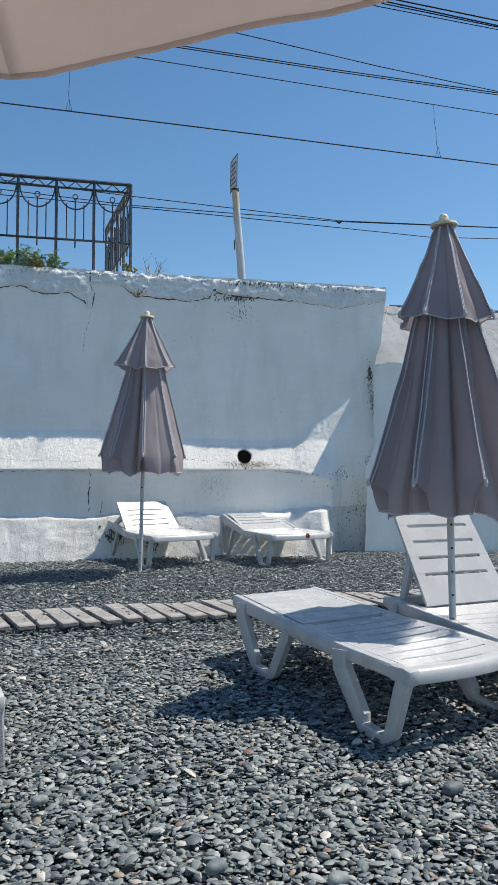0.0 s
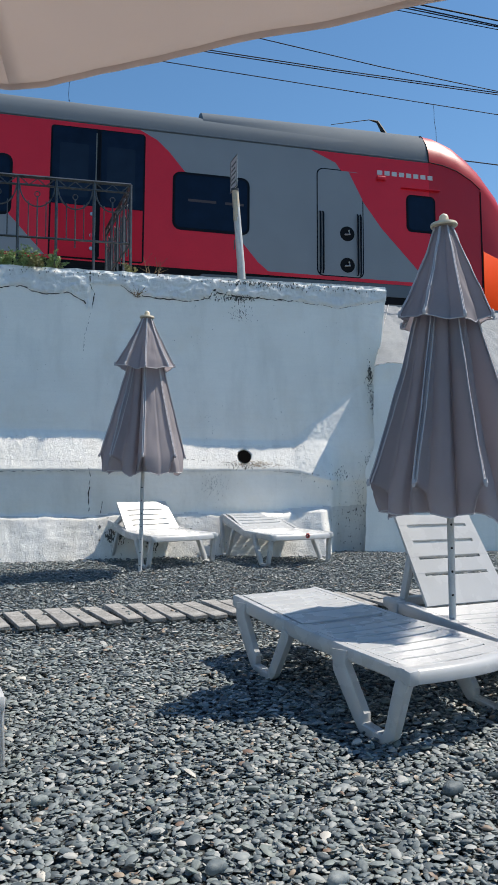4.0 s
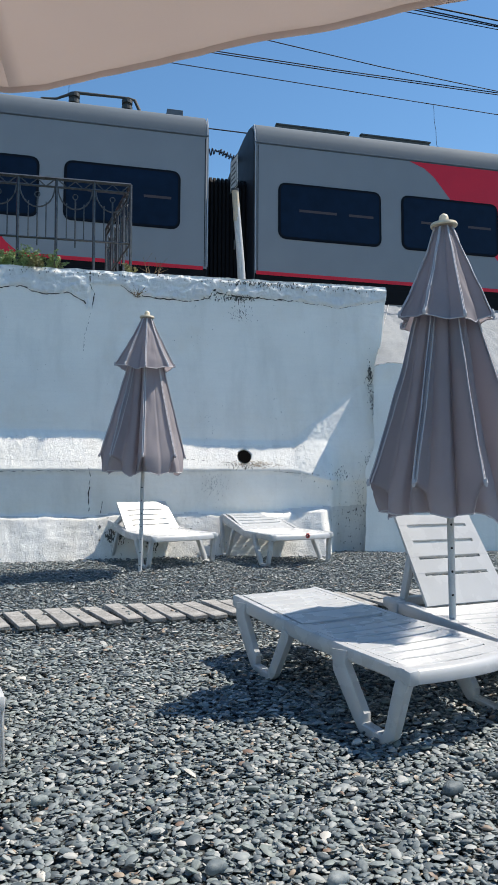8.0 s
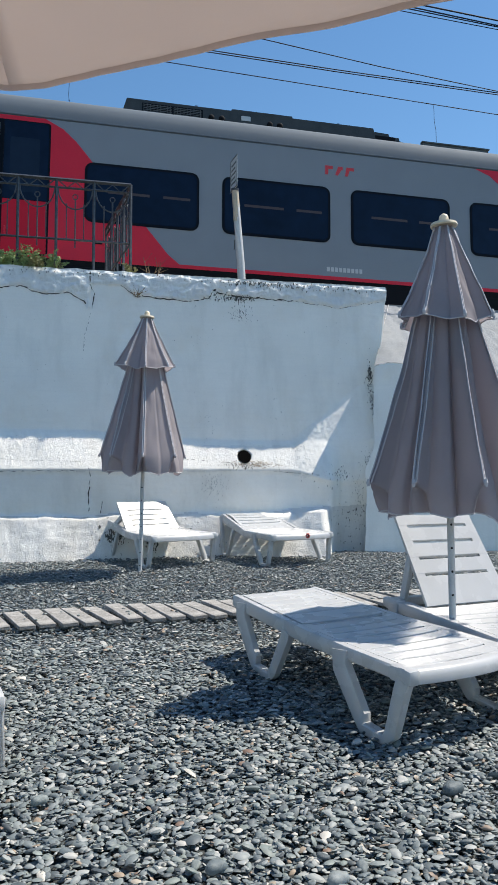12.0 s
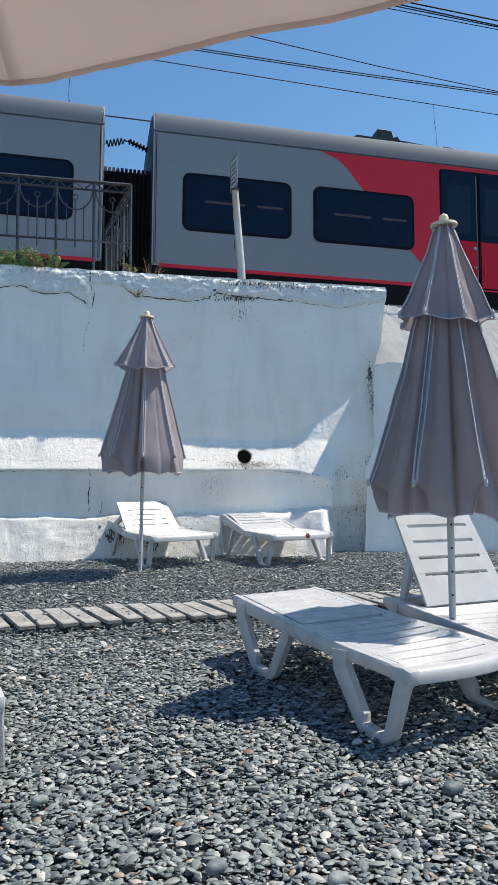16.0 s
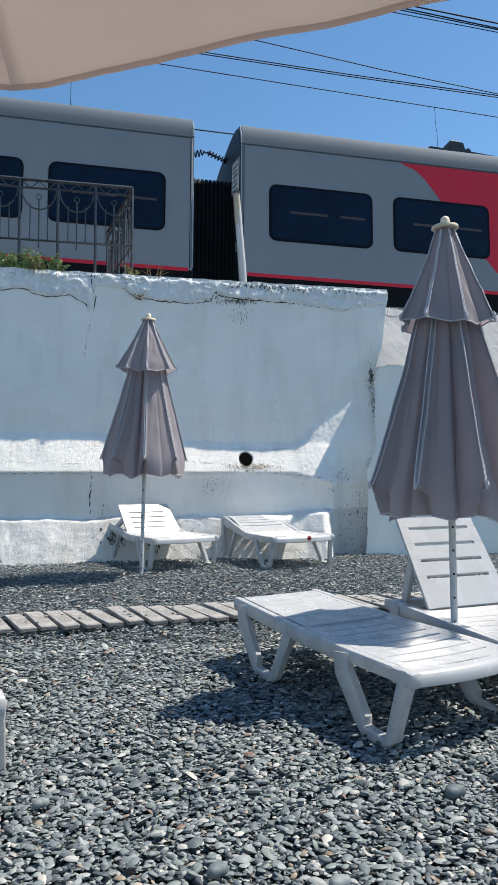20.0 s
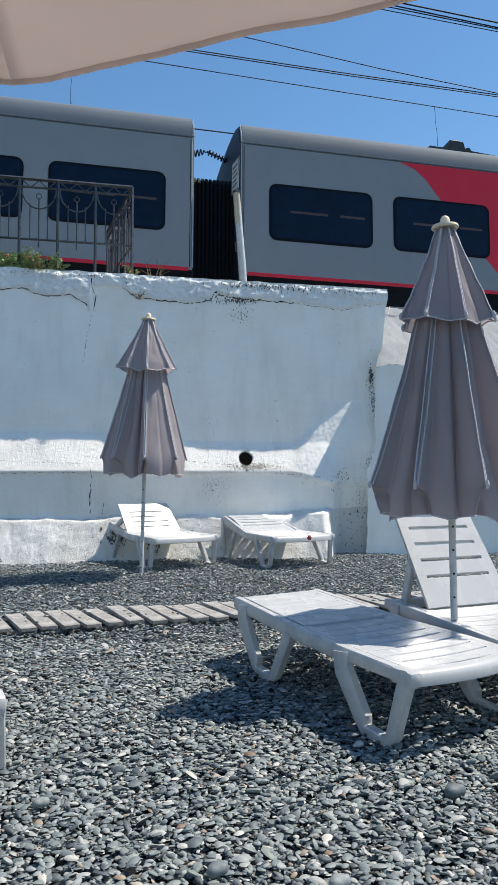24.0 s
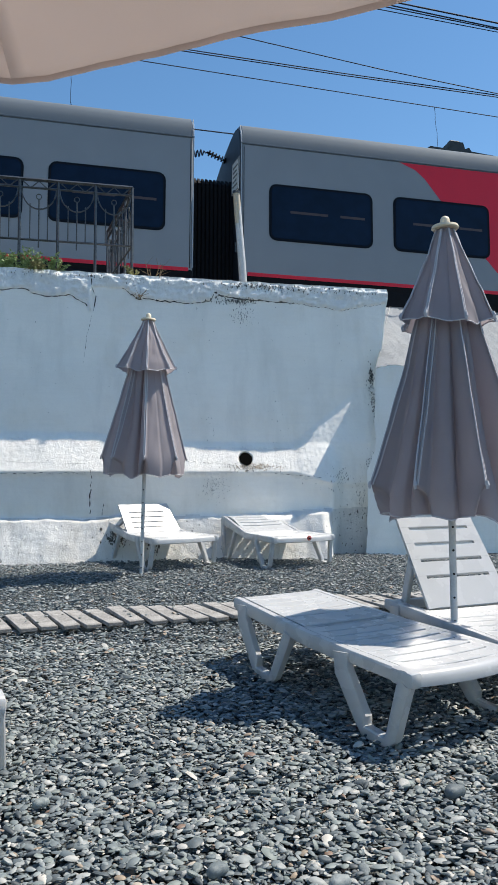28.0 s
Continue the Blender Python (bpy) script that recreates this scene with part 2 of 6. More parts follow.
def pane_glow_material():
    # Faint orange glow for painted streaks of light on the glass, no lamp.
    m = bpy.data.materials.new("pane_glow")
    m.use_nodes = True
    b = m.node_tree.nodes["Principled BSDF"]
    b.inputs["Base Color"].default_value = (0.03, 0.03, 0.035, 1)
    b.inputs["Emission Color"].default_value, b.inputs["Emission Strength"].default_value = (1, 0.45, 0.26, 1), 0.007
    return m


M_PANE_GLOW = pane_glow_material()


# ---------------------------------------------------------------- mesh helpers
def part(name, bm, material, parent=None, label="", smooth=False):
    me = bpy.data.meshes.new(name)
    bmesh.ops.recalc_face_normals(bm, faces=bm.faces[:])
    bm.to_mesh(me)
    bm.free()
    me.materials.append(material)
    if smooth:
        me.polygons.foreach_set("use_smooth", [True] * len(me.polygons))
        me.set_sharp_from_angle(angle=radians(40))
    ob = new(name, me)
    ob.parent = parent
    if label:
        ob["label"] = label
    return ob


def empty(name, m=None):
    ob = new(name)
    ob.empty_display_size = 0.1
    if m is not None:
        ob.matrix_world = m
    return ob


def box(bm, lo, hi, m=None, bevel=0.0):
    r = bmesh.ops.create_cube(bm, size=1.0)
    s = [b - a for a, b in zip(lo, hi)]
    c = [(a + b) / 2 for a, b in zip(lo, hi)]
    mm = Matrix.Translation(c) @ Matrix.Diagonal((*s, 1))
    bmesh.ops.transform(bm, matrix=(m @ mm) if m is not None else mm, verts=r["verts"])
    if bevel:
        es = list({e for v in r["verts"] for e in v.link_edges})
        bmesh.ops.bevel(bm, geom=es, offset=bevel, segments=2, profile=0.5, affect="EDGES")


def tube(bm, pts, radius, sides=8, caps=True):
    """A round bar through points; radius may be a list."""
    pts = [Vector(p) for p in pts]
    rings = []
    n = len(pts)
    for i, p in enumerate(pts):
        d = (pts[min(i + 1, n - 1)] - pts[max(i - 1, 0)]).normalized()
        ref = Vector((0, 0, 1)) if abs(d.z) < 0.9 else Vector((1, 0, 0))
        a = d.cross(ref).normalized()
        b = d.cross(a)
        r = radius[i] if isinstance(radius, (list, tuple)) else radius
        rings.append([bm.verts.new(p + r * (math.cos(2 * math.pi * k / sides) * a + math.sin(2 * math.pi * k / sides) * b)) for k in range(sides)])
    for q, w in zip(rings, rings[1:]):
        for k in range(sides):
            bm.faces.new((q[k], q[(k + 1) % sides], w[(k + 1) % sides], w[k]))
    if caps:
        bm.faces.new(rings[0])
        bm.faces.new(rings[-1][::-1])


def bar(bm, pts, w, h):
    """A flat-sided bar of width w (across) and height h along points, with rounded corners."""
    pts = [Vector(p) for p in pts]
    n = len(pts)
    prof = [(-.5, -.35), (-.35, -.5), (.35, -.5), (.5, -.35), (.5, .35), (.35, .5), (-.35, .5), (-.5, .35)]
    rings = []
    for i, p in enumerate(pts):
        d = (pts[min(i + 1, n - 1)] - pts[max(i - 1, 0)]).normalized()
        side = Vector((0, 1, 0))
        side = (side - d * side.dot(d)).normalized()
        up = side.cross(d)
        ww = w[i] if isinstance(w, (list, tuple)) else w
        hh = h[i] if isinstance(h, (list, tuple)) else h
        rings.append([bm.verts.new(p + side * a * ww + up * b * hh) for a, b in prof])
    for q, r in zip(rings, rings[1:]):
        for k in range(8):
            bm.faces.new((q[k], q[(k + 1) % 8], r[(k + 1) % 8], r[k]))
    bm.faces.new(rings[0])
    bm.faces.new(rings[-1][::-1])


def prism(bm, poly, depth, m):
    """A flat plate from a 2D outline, extruded by depth along local z, placed by m."""
    a = [bm.verts.new(m @ Vector((x, y, 0))) for x, y in poly]
    b = [bm.verts.new(m @ Vector((x, y, depth))) for x, y in poly]
    n = len(poly)
    bm.faces.new(a)
    bm.faces.new(b[::-1])
    for i in range(n):
        bm.faces.new((a[i], a[(i + 1) % n], b[(i + 1) % n], b[i]))


def round_rect(x0, y0, x1, y1, r, seg=4):
    out = []
    for cx, cy, a0 in ((x1 - r, y1 - r, 0), (x0 + r, y1 - r, 90), (x0 + r, y0 + r, 180), (x1 - r, y0 + r, 270)):
        for k in range(seg + 1):
            a = radians(a0 + 90 * k / seg)
            out.append((cx + r * math.cos(a), cy + r * math.sin(a)))
    return out


def grid_mesh(name, nu, nv, fn, material, parent=None, label="", smooth=True):
    vs = [tuple(fn(i / nu, j / nv)) for j in range(nv + 1) for i in range(nu + 1)]
    fs = [(j * (nu + 1) + i, j * (nu + 1) + i + 1, (j + 1) * (nu + 1) + i + 1, (j + 1) * (nu + 1) + i) for j in range(nv) for i in range(nu)]
    me = bpy.data.meshes.new(name)
    me.from_pydata(vs, [], fs)
    me.materials.append(material)
    if smooth:
        me.polygons.foreach_set("use_smooth", [True] * len(fs))
    ob = new(name, me)
    ob.parent = parent
    if label:
        ob["label"] = label
    return ob


K = 1.15            # the beach plan is drawn in units of 1.15 m about the eye
EYE = Vector((0, 0, 1.0))


def P(x, y, z):
    """From the beach plan to the world."""
    return EYE + K * (Vector((x, y, z)) - EYE)


def plan_ground(y):
    """The beach rises gently from the water towards the wall, then levels out."""
    return 0.043 * (min(max(y, 0.5), 6.3) - 3.0) + 0.012 * min(max(y - 6.3, 0), 1.5)


def ground_z(y):
    return P(0, y / K, plan_ground(y / K)).z


# ---------------------------------------------------------------- plan of the wall
TH = radians(12.27)
ALONG = Vector((math.cos(TH), math.sin(TH), 0))
OUT = Vector((math.sin(TH), -math.cos(TH), 0))
WALL_O = Vector((0, 8.02, 0))     # top of the wall face, straight ahead
WALL_TOP = 3.22


def wall_pt(u, d, z):
    q = WALL_O + ALONG * u + OUT * d + Vector((0, 0, z))
    return P(q.x, q.y, q.z)


U_END = 1.66


def wall_end(z):
    """The wall's right-hand end leans inwards below the coping."""
    return U_END - 0.13 * min(max((3.12 - z) / 0.85, 0), 1)


def smooth_step(a, b, x):
    t = min(max((x - a) / (b - a), 0), 1)
    return t * t * (3 - 2 * t)


def on_sunlit_ledge(u, z):
    """The rough sloping ledge up to its sun edge, coloured darker against the sunlight."""
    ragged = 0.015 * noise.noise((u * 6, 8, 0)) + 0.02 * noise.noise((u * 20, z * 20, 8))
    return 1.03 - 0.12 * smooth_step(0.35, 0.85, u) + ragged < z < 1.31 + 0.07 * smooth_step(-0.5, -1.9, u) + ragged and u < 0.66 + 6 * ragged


def wall_depth(u, z):
    """How far the face stands out: battered face, sloping ledge, lower face, spreading plinth, flare in the corner."""
    flare = min(max((u - 0.45) / 0.85, 0), 1)
    zk = 1.38 + 0.085 * smooth_step(-0.5, -1.9, u)
    zl = 1.38 + 0.66 * flare
    lip = 1.05 - 0.12 * smooth_step(0.35, 0.85, u)
    d = 0.083 * (WALL_TOP - z)
    if z < zk:
        d += 0.56 * (zk - max(z, lip)) * (1 - smooth_step(0.78, 1.0, u))
    if z < zl:
        d += 0.30 * (zl - max(z, 1.38))
    if z < lip:
        d -= 0.02 * smooth_step(lip, lip - 0.06, z) + 0.08 * (lip - z)
        d -= 0.06 * flare * smooth_step(lip, lip - 0.5, z)
    zp = 0.60 + 0.07 * smooth_step(0.2, 0.65, u) + 0.03 * noise.noise((u * 2.5, 3, 0)) + 0.012 * noise.noise((u * 9, 5, 0))
    if z < zp:
        d += ((0.46 - 0.12 * smooth_step(-2.2, -1.4, u) + 0.16 * smooth_step(-0.6, 0.0, u)) * (zp - z) + (0.05 + 0.15 * smooth_step(-0.5, 0.2, u)) * smooth_step(zp, zp - 0.05, z)) * (1 - smooth_step(0.62, 0.86, u))
    # hand-laid unevenness
    d += 0.012 * noise.noise((u * 1.3, z * 1.3, 1)) + 0.006 * noise.noise((u * 5, z * 5, 7)) + (0.002 if z < zp or z > max(zl, zk) else 0.0045) * noise.noise((u * 26, z * 26, 2))
    if z < zp:
        d += 0.008 * noise.noise((u * 3.2, z * 6, 12)) + 0.004 * noise.noise((u * 11, z * 13, 13)) + 0.003 * noise.noise((u * 30, z * 30, 14))
    # proud broken lip of the coping layer
    edge = coping_edge(u)
    if z > edge:
        d += 0.019 * smooth_step(edge, edge + 0.02, z) + 0.014 * noise.noise((u * 7, z * 9, 4)) + 0.013 * noise.noise((u * 18, z * 22, 9)) + 0.011 * noise.noise((u * 38, z * 42, 3)) + 0.012 * max(0, noise.noise((u * 12, z * 30, 15)))
    if z > WALL_TOP - 0.03:
        d -= 0.02
    r = math.hypot(u + 0.11, z - 1.19)
    if r < 0.075:
        d -= 0.14 * smooth_step(0.075, 0.05, r)
    return d


EDGE = [(-5, 3.0), (-2.69, 2.98), (-2.47, 3.0), (-2.26, 2.92), (-2.0, 2.96), (-1.82, 2.86), (-1.775, 2.78), (-1.77, 3.06), (-1.43, 3.07), (-1.28, 2.96), (-0.72, 2.93),
        (-0.46, 2.97), (-0.42, 3.06), (-0.14, 3.01), (0.25, 3.0), (0.6, 2.99), (1.07, 2.94), (1.35, 2.99), (1.7, 3.06)]


def coping_edge(u):
    for (a, za), (b, zb) in zip(EDGE, EDGE[1:]):
        if a <= u < b:
            return za + (zb - za) * (u - a) / (b - a) + 0.016 * noise.noise((u * 8, 2.5, 0)) + 0.008 * noise.noise((u * 25, 2.5, 4))
    return 3.0


def build_wall():
    u0, z0 = -4.6, 0.0
    nu, nv = 420, 215

    def fn(a, b):
        z = z0 + (WALL_TOP + 0.012 * noise.noise(((u0 + (U_END - u0) * a) * 6, 0, 0)) - z0) * b
        u = u0 + (wall_end(z) - u0) * a
        return wall_pt(u, wall_depth(u, z), z)
    w = tagged(grid_mesh("wall_north", nu, nv, fn, M_WALL), "cracked whitewashed plaster retaining wall with a sloping ledge and plinth", "wall", kind="structure")
    w.data.materials.append(M_COPING)
    w.data.materials.append(M_PLINTH)
    w.data.materials.append(M_LEDGE_SUNLIT)
    idx = []
    for q in w.data.polygons:
        i, j = q.index % nu, q.index // nu
        u, z = u0 + (U_END - u0) * (i + 0.5) / nu, z0 + (WALL_TOP - z0) * (j + 0.5) / nv
        idx.append(1 if z > coping_edge(u) + 0.005 else 2 if z < 0.58 + 0.07 * smooth_step(0.2, 0.65, u) + 0.03 * noise.noise((u * 2.5, 3, 0)) else 3 if on_sunlit_ledge(u, z) else 0)
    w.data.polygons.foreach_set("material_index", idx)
    bm = bmesh.new()
    # body of the wall behind the face, and its end
    n = 60
    top = [(u0 + (U_END - u0) * i / n) for i in range(n + 1)]
    for a, b in zip(top, top[1:]):
        za, zb = (WALL_TOP + 0.012 * noise.noise((x * 6, 0, 0)) for x in (a, b))
        bm.faces.new([bm.verts.new(wall_pt(a, wall_depth(a, za), za)), bm.verts.new(wall_pt(b, wall_depth(b, zb), zb)),
                      bm.verts.new(wall_pt(b, -0.45, zb)), bm.verts.new(wall_pt(a, -0.45, za))])
    zs = [WALL_TOP * i / 60 for i in range(61)]
    for a, b in zip(zs, zs[1:]):
        ua, ub = wall_end(a), wall_end(b)
        bm.faces.new([bm.verts.new(wall_pt(ua, wall_depth(ua, a), a)), bm.verts.new(wall_pt(ub, wall_depth(ub, b), b)),
                      bm.verts.new(wall_pt(ub, -0.45, b)), bm.verts.new(wall_pt(ua, -0.45, a))])
    bmesh.ops.remove_doubles(bm, verts=bm.verts[:], dist=0.0005)
    part("wall_top", bm, M_COPING, w)
    wall_marks(w)
    return w


def on_wall(u, z, lift=0.004):
    return wall_pt(u, wall_depth(u, z) + lift, z)


def crack(name, pts, width, seed, w, gaps=0.0):
    """A dark, ragged crack as a thin ribbon that follows the plaster."""
    rnd = random.Random(seed)
    bm = bmesh.new()
    fine = []
    for (a, za), (b, zb) in zip(pts, pts[1:]):
        n = max(2, int(math.hypot(b - a, zb - za) / 0.018))
        fine += [(a + (b - a) * i / n, za + (zb - za) * i / n) for i in range(n)]
    prev = None
    for i, (u, z) in enumerate(fine):
        u += 0.010 * noise.noise((i * 0.35, seed, 0))
        z += 0.012 * noise.noise((i * 0.3, seed, 5))
        hw = 1.15 * width * (0.35 + 0.8 * abs(noise.noise((i * 0.22, seed, 9)))) * (0.3 if rnd.random() < gaps else 1)
        t = (fine[min(i + 1, len(fine) - 1)][0] - fine[max(i - 1, 0)][0], fine[min(i + 1, len(fine) - 1)][1] - fine[max(i - 1, 0)][1])
        l = math.hypot(*t) or 1
        nx, nz = -t[1] / l * hw, t[0] / l * hw
        cur = (bm.verts.new(on_wall(u + nx, z + nz)), bm.verts.new(on_wall(u - nx, z - nz)))
        if prev and rnd.random() > gaps * 0.4:
            bm.faces.new((prev[0], prev[1], cur[1], cur[0]))
        prev = cur
    return part(name, bm, M_CRACK, w, "dark ragged crack in the plaster")


def wall_marks(w):
    us = [-4.5 + 0.03 * i for i in range(205)]
    crack("crack", [(u, coping_edge(u) - 0.006) for u in us if u < -1.78], 0.009, 1, w, 0.15)
    crack("crack", [(u, coping_edge(u) - 0.006) for u in us if -1.45 < u < -0.4], 0.009, 2, w, 0.1)
    crack("crack", [(u, coping_edge(u) - 0.006) for u in us if -0.42 < u < 0.55], 0.011, 3, w, 0.2)
    crack("crack", [(u, coping_edge(u) - 0.006) for u in us if 0.5 < u < 1.6], 0.006, 4, w, 0.6)
    crack("crack", [(-1.77, 3.2), (-1.765, 3.05), (-1.72, 2.95), (-1.75, 2.75)], 0.011, 5, w, 0.35)
    crack("crack", [(-1.76, 2.74), (-1.82, 2.46), (-1.84, 2.2)], 0.005, 6, w, 0.8)
    crack("crack", [(-4.5, 1.035), (-2.6, 1.03), (-1.77, 1.035)], 0.0035, 7, w, 0.75)
    crack("crack", [(-1.77, 1.1), (-1.74, 0.98), (-1.76, 0.8), (-1.755, 0.6)], 0.008, 8, w, 0.35)
    crack("crack", [(0.16, 1.035), (0.7, 0.99)], 0.005, 9, w, 0.7)
    crack("crack", [(-4.5, 1.2), (-3.2, 1.19), (-2.4, 1.14), (-1.8, 1.13)], 0.003, 11, w, 0.6)
    crack("crack", [(-0.75, 1.16), (-0.4, 1.13), (-0.25, 1.12)], 0.004, 12, w, 0.5)
    crack("crack", [(-1.62, 0.72), (-1.64, 0.58)], 0.007, 10, w, 0.3)
    # mould specks and chipped paint
    rnd = random.Random(5)
    bm = bmesh.new()
    for cu, cz, ru, rz, n, big in ((-0.18, 2.98, 0.3, 0.04, 90, 0.012), (-0.1, 2.82, 0.14, 0.12, 50, 0.008), (0.1, 3.17, 0.5, 0.05, 120, 0.012), (0.9, 3.16, 0.7, 0.05, 60, 0.01), (-2.0, 3.17, 1.2, 0.04, 60, 0.009),
                                   (-0.45, 0.88, 0.13, 0.13, 90, 0.0055), (-0.1, 1.09, 0.3, 0.04, 40, 0.009), (1.41, 1.8, 0.04, 0.42, 110, 0.009), (1.33, 1.15, 0.1, 0.14, 80, 0.008), (1.42, 2.17, 0.03, 0.1, 50, 0.012), (1.2, 0.8, 0.14, 0.3, 60, 0.006), (0.95, 1.0, 0.12, 0.1, 14, 0.01), (0.85, 0.95, 0.3, 0.15, 25, 0.008),
                                   (-0.5, 1.55, 0.15, 0.2, 12, 0.005), (0.3, 1.6, 0.1, 0.3, 8, 0.007), (-0.6, 2.5, 0.3, 0.3, 8, 0.006), (0.5, 2.4, 0.8, 0.5, 10, 0.005), (-2.2, 1.9, 0.6, 0.6, 10, 0.005), (1.2, 0.5, 0.3, 0.25, 40, 0.01), (-1.5, 0.38, 0.11, 0.07, 70, 0.017), (-1.12, 0.3, 0.05, 0.1, 24, 0.018)):
        for _ in range(int(2.4 * n)):
            u, z = cu + rnd.gauss(0, 0.5) * ru, cz + rnd.gauss(0, 0.5) * rz
            if u > U_END - 0.03 or z > WALL_TOP - 0.02 or z < 0.2:
                continue
            r = 0.68 * big * rnd.uniform(0.2, 1.0) ** 1.5
            k = rnd.randint(4, 6)
            a0 = rnd.random() * 6
            bm.faces.new([bm.verts.new(on_wall(u + r * rnd.uniform(0.5, 1.2) * math.cos(a0 + 6.283 * i / k), z + 2.2 * r * rnd.uniform(0.5, 1.2) * math.sin(a0 + 6.283 * i / k), 0.005)) for i in range(k)])
    tagged(part("mould_specks", bm, M_MOULD, w, "black mould specks and chipped paint"), kind="stuff")
    bm = bmesh.new()
    for _ in range(260):
        u, z = -0.02 + rnd.gauss(0, 0.13), 1.105 + rnd.gauss(0, 0.018)
        r = 0.007 * rnd.uniform(0.25, 1.0)
        bm.faces.new([bm.verts.new(on_wall(u + 1.6 * r * rnd.uniform(0.5, 1.2) * math.cos(6.283 * i / 5), z + r * rnd.uniform(0.5, 1.2) * math.sin(6.283 * i / 5), 0.005)) for i in range(5)])
    tagged(part("dirt_stain", bm, M_DIRT, w, "brown dirt washed out under the drain hole"), kind="stuff")
    # Flat black disc across the hollow paints the shade inside the drain hole.
    bm = bmesh.new()
    ring = [bm.verts.new(wall_pt(-0.11 + 0.072 * math.cos(6.283 * i / 20) * (1 + 0.1 * math.sin(i * 2.3)), wall_depth(-0.11 + 0.08 * math.cos(6.283 * i / 20), 1.19 + 0.08 * math.sin(6.283 * i / 20)) + 0.003, 1.19 + 0.07 * math.sin(6.283 * i / 20))) for i in range(20)]
    bm.faces.new(ring)
    part("drain_hole", bm, M_DRAIN_SHADE, w, "round drain hole, its inner shade painted as a black disc")


wall = build_wall()


def build_pier():
    """Lower wall section beside the main wall, with a rough sloping coping; its end turns in towards the main face."""
    d0, u0, ub, u1 = 0.43, 1.335, 2.13, 6.0
    zt, zb = 2.2, 3.26

    def top(a):
        return zt + 0.05 * math.sin(min(a * 30, math.pi)) + 0.01 * noise.noise((a * 30, 0, 3))

    def front(a, z):
        u = u0 + (u1 - u0) * a
        low = smooth_step(1.35, 1.0, z)
        lean = -0.10 * (zt - z) / zt - 0.08 * low + 0.03 * noise.noise((z * 3.3, 2, 8)) + 0.012 * noise.noise((z * 11, 2, 8))
        return u + lean * (1 - a), d0 + 0.07 * (zt - z) + 0.015 * noise.noise((u * 3, z * 3, 8)) + 0.006 * noise.noise((u * 16, z * 16, 8))

    def face(a, b):
        z = top(a) * b
        u, d = front(a, z)
        return wall_pt(u, d, z)
    w = tagged(grid_mesh("wall_east", 110, 70, face, M_WALL), "whitewashed lower wall section with a rough sloping coping", "wall", kind="structure")

    def cope(a, b):
        u = u0 + (u1 - u0) * a + (ub - u0) * min(b, 0.27) * (1 - a)
        d = d0 + 0.004 - (d0 + 1.0) * b
        return wall_pt(u, d, top(a) + 0.002 + (zb - top(a)) * b + min(1, b * 8) * 0.02 * noise.noise((u * 9, b * 6, 5)) + 0.016 * noise.noise((u * 30, b * 24, 6)))
    grid_mesh("coping", 120, 34, cope, M_PIERCOP, w, "rough grey-white cement coping")

    def side(a, b):
        z = top(0) * b
        uf, df = front(0, z)
        bu, bd = ub, -0.99
        u, d = bu + (uf - bu) * a, bd + (df - bd) * a
        return wall_pt(u, d, z + (zb - zt + 0.02) * (1 - a) * b)
    grid_mesh("side_face", 24, 60, side, M_WALL, w)

    def back(a, b):
        u = ub + (u1 - ub) * a
        return wall_pt(u, -0.97 - 0.3 * b, zb + 0.005 - 0.6 * b)
    grid_mesh("coping_back", 20, 2, back, M_PIERCOP, w)
    return w


pier = build_pier()


def build_ground():
    g = bmesh.new()
    xs = [-400, -60, -12, -6, -4, -3, -2, -1, 0, 1, 2, 3, 4, 6, 12, 60, 400]
    ys = [-400, -60, -10, -3, 0, 0.58, 1, 2, 3, 4, 5, 6, 7, 7.245, 8, 9, 12, 60, 900]
    vv = [[g.verts.new((x, y, ground_z(y) - 0.022)) for x in xs] for y in ys]
    for a, b in zip(vv, vv[1:]):
        for i in range(len(xs) - 1):
            g.faces.new((a[i], a[i + 1], b[i + 1], b[i]))
    gob = tagged(part("ground", g, M_GROUND), "grey shingle beach ground", "ground", kind="structure")
    t = bmesh.new()
    q = [wall_pt(-40, -0.43, 0.2), wall_pt(60, -0.43, 0.2), wall_pt(60, -60, 0.2), wall_pt(-40, -60, 0.2)]
    lo = [t.verts.new(p) for p in q]
    hi = [t.verts.new(p + Vector((0, 0, 2.9))) for p in q]
    t.faces.new(lo)
    t.faces.new(hi)
    for i in range(4):
        t.faces.new((lo[i], lo[(i + 1) % 4], hi[(i + 1) % 4], hi[i]))
    tagged(part("terrace", t, M_EARTH), "earth terrace behind the retaining wall carrying the railway", "terrace", kind="structure")
    return gob


ground_ob = build_ground()


# ---------------------------------------------------------------- train
T_D = Vector((0.97706899, 0.21239252, -0.01502022))
T_U = Vector((0.00423145, 0.05116, 0.99868151))
T_N = T_U.cross(T_D).normalized()
T_BASE = Matrix(((T_D.x, T_N.x, T_U.x, 0), (T_D.y, T_N.y, T_U.y, 12.159), (T_D.z, T_N.z, T_U.z, 1.0 - 0.9987), (0, 0, 0, 1)))
T_W = 3.48
Z_BOT, Z_EDGE = 4.56, 6.95
ROOF = [(0.0, 6.95), (0.02, 7.12), (0.06, 7.25), (0.13, 7.36), (0.25, 7.45), (0.45, 7.52), (0.8, 7.57), (1.3, 7.6), (1.74, 7.61)]


def section():
    r = ROOF + [(T_W - y, z) for y, z in ROOF[-2::-1]]
    return [(0.06, 4.30), (0.0, Z_BOT), (0.0, Z_BOT + 0.03), (0.0, 6.93)] + r + [(T_W, 6.93), (T_W, Z_BOT + 0.03), (T_W, Z_BOT), (T_W - 0.06, 4.30)]


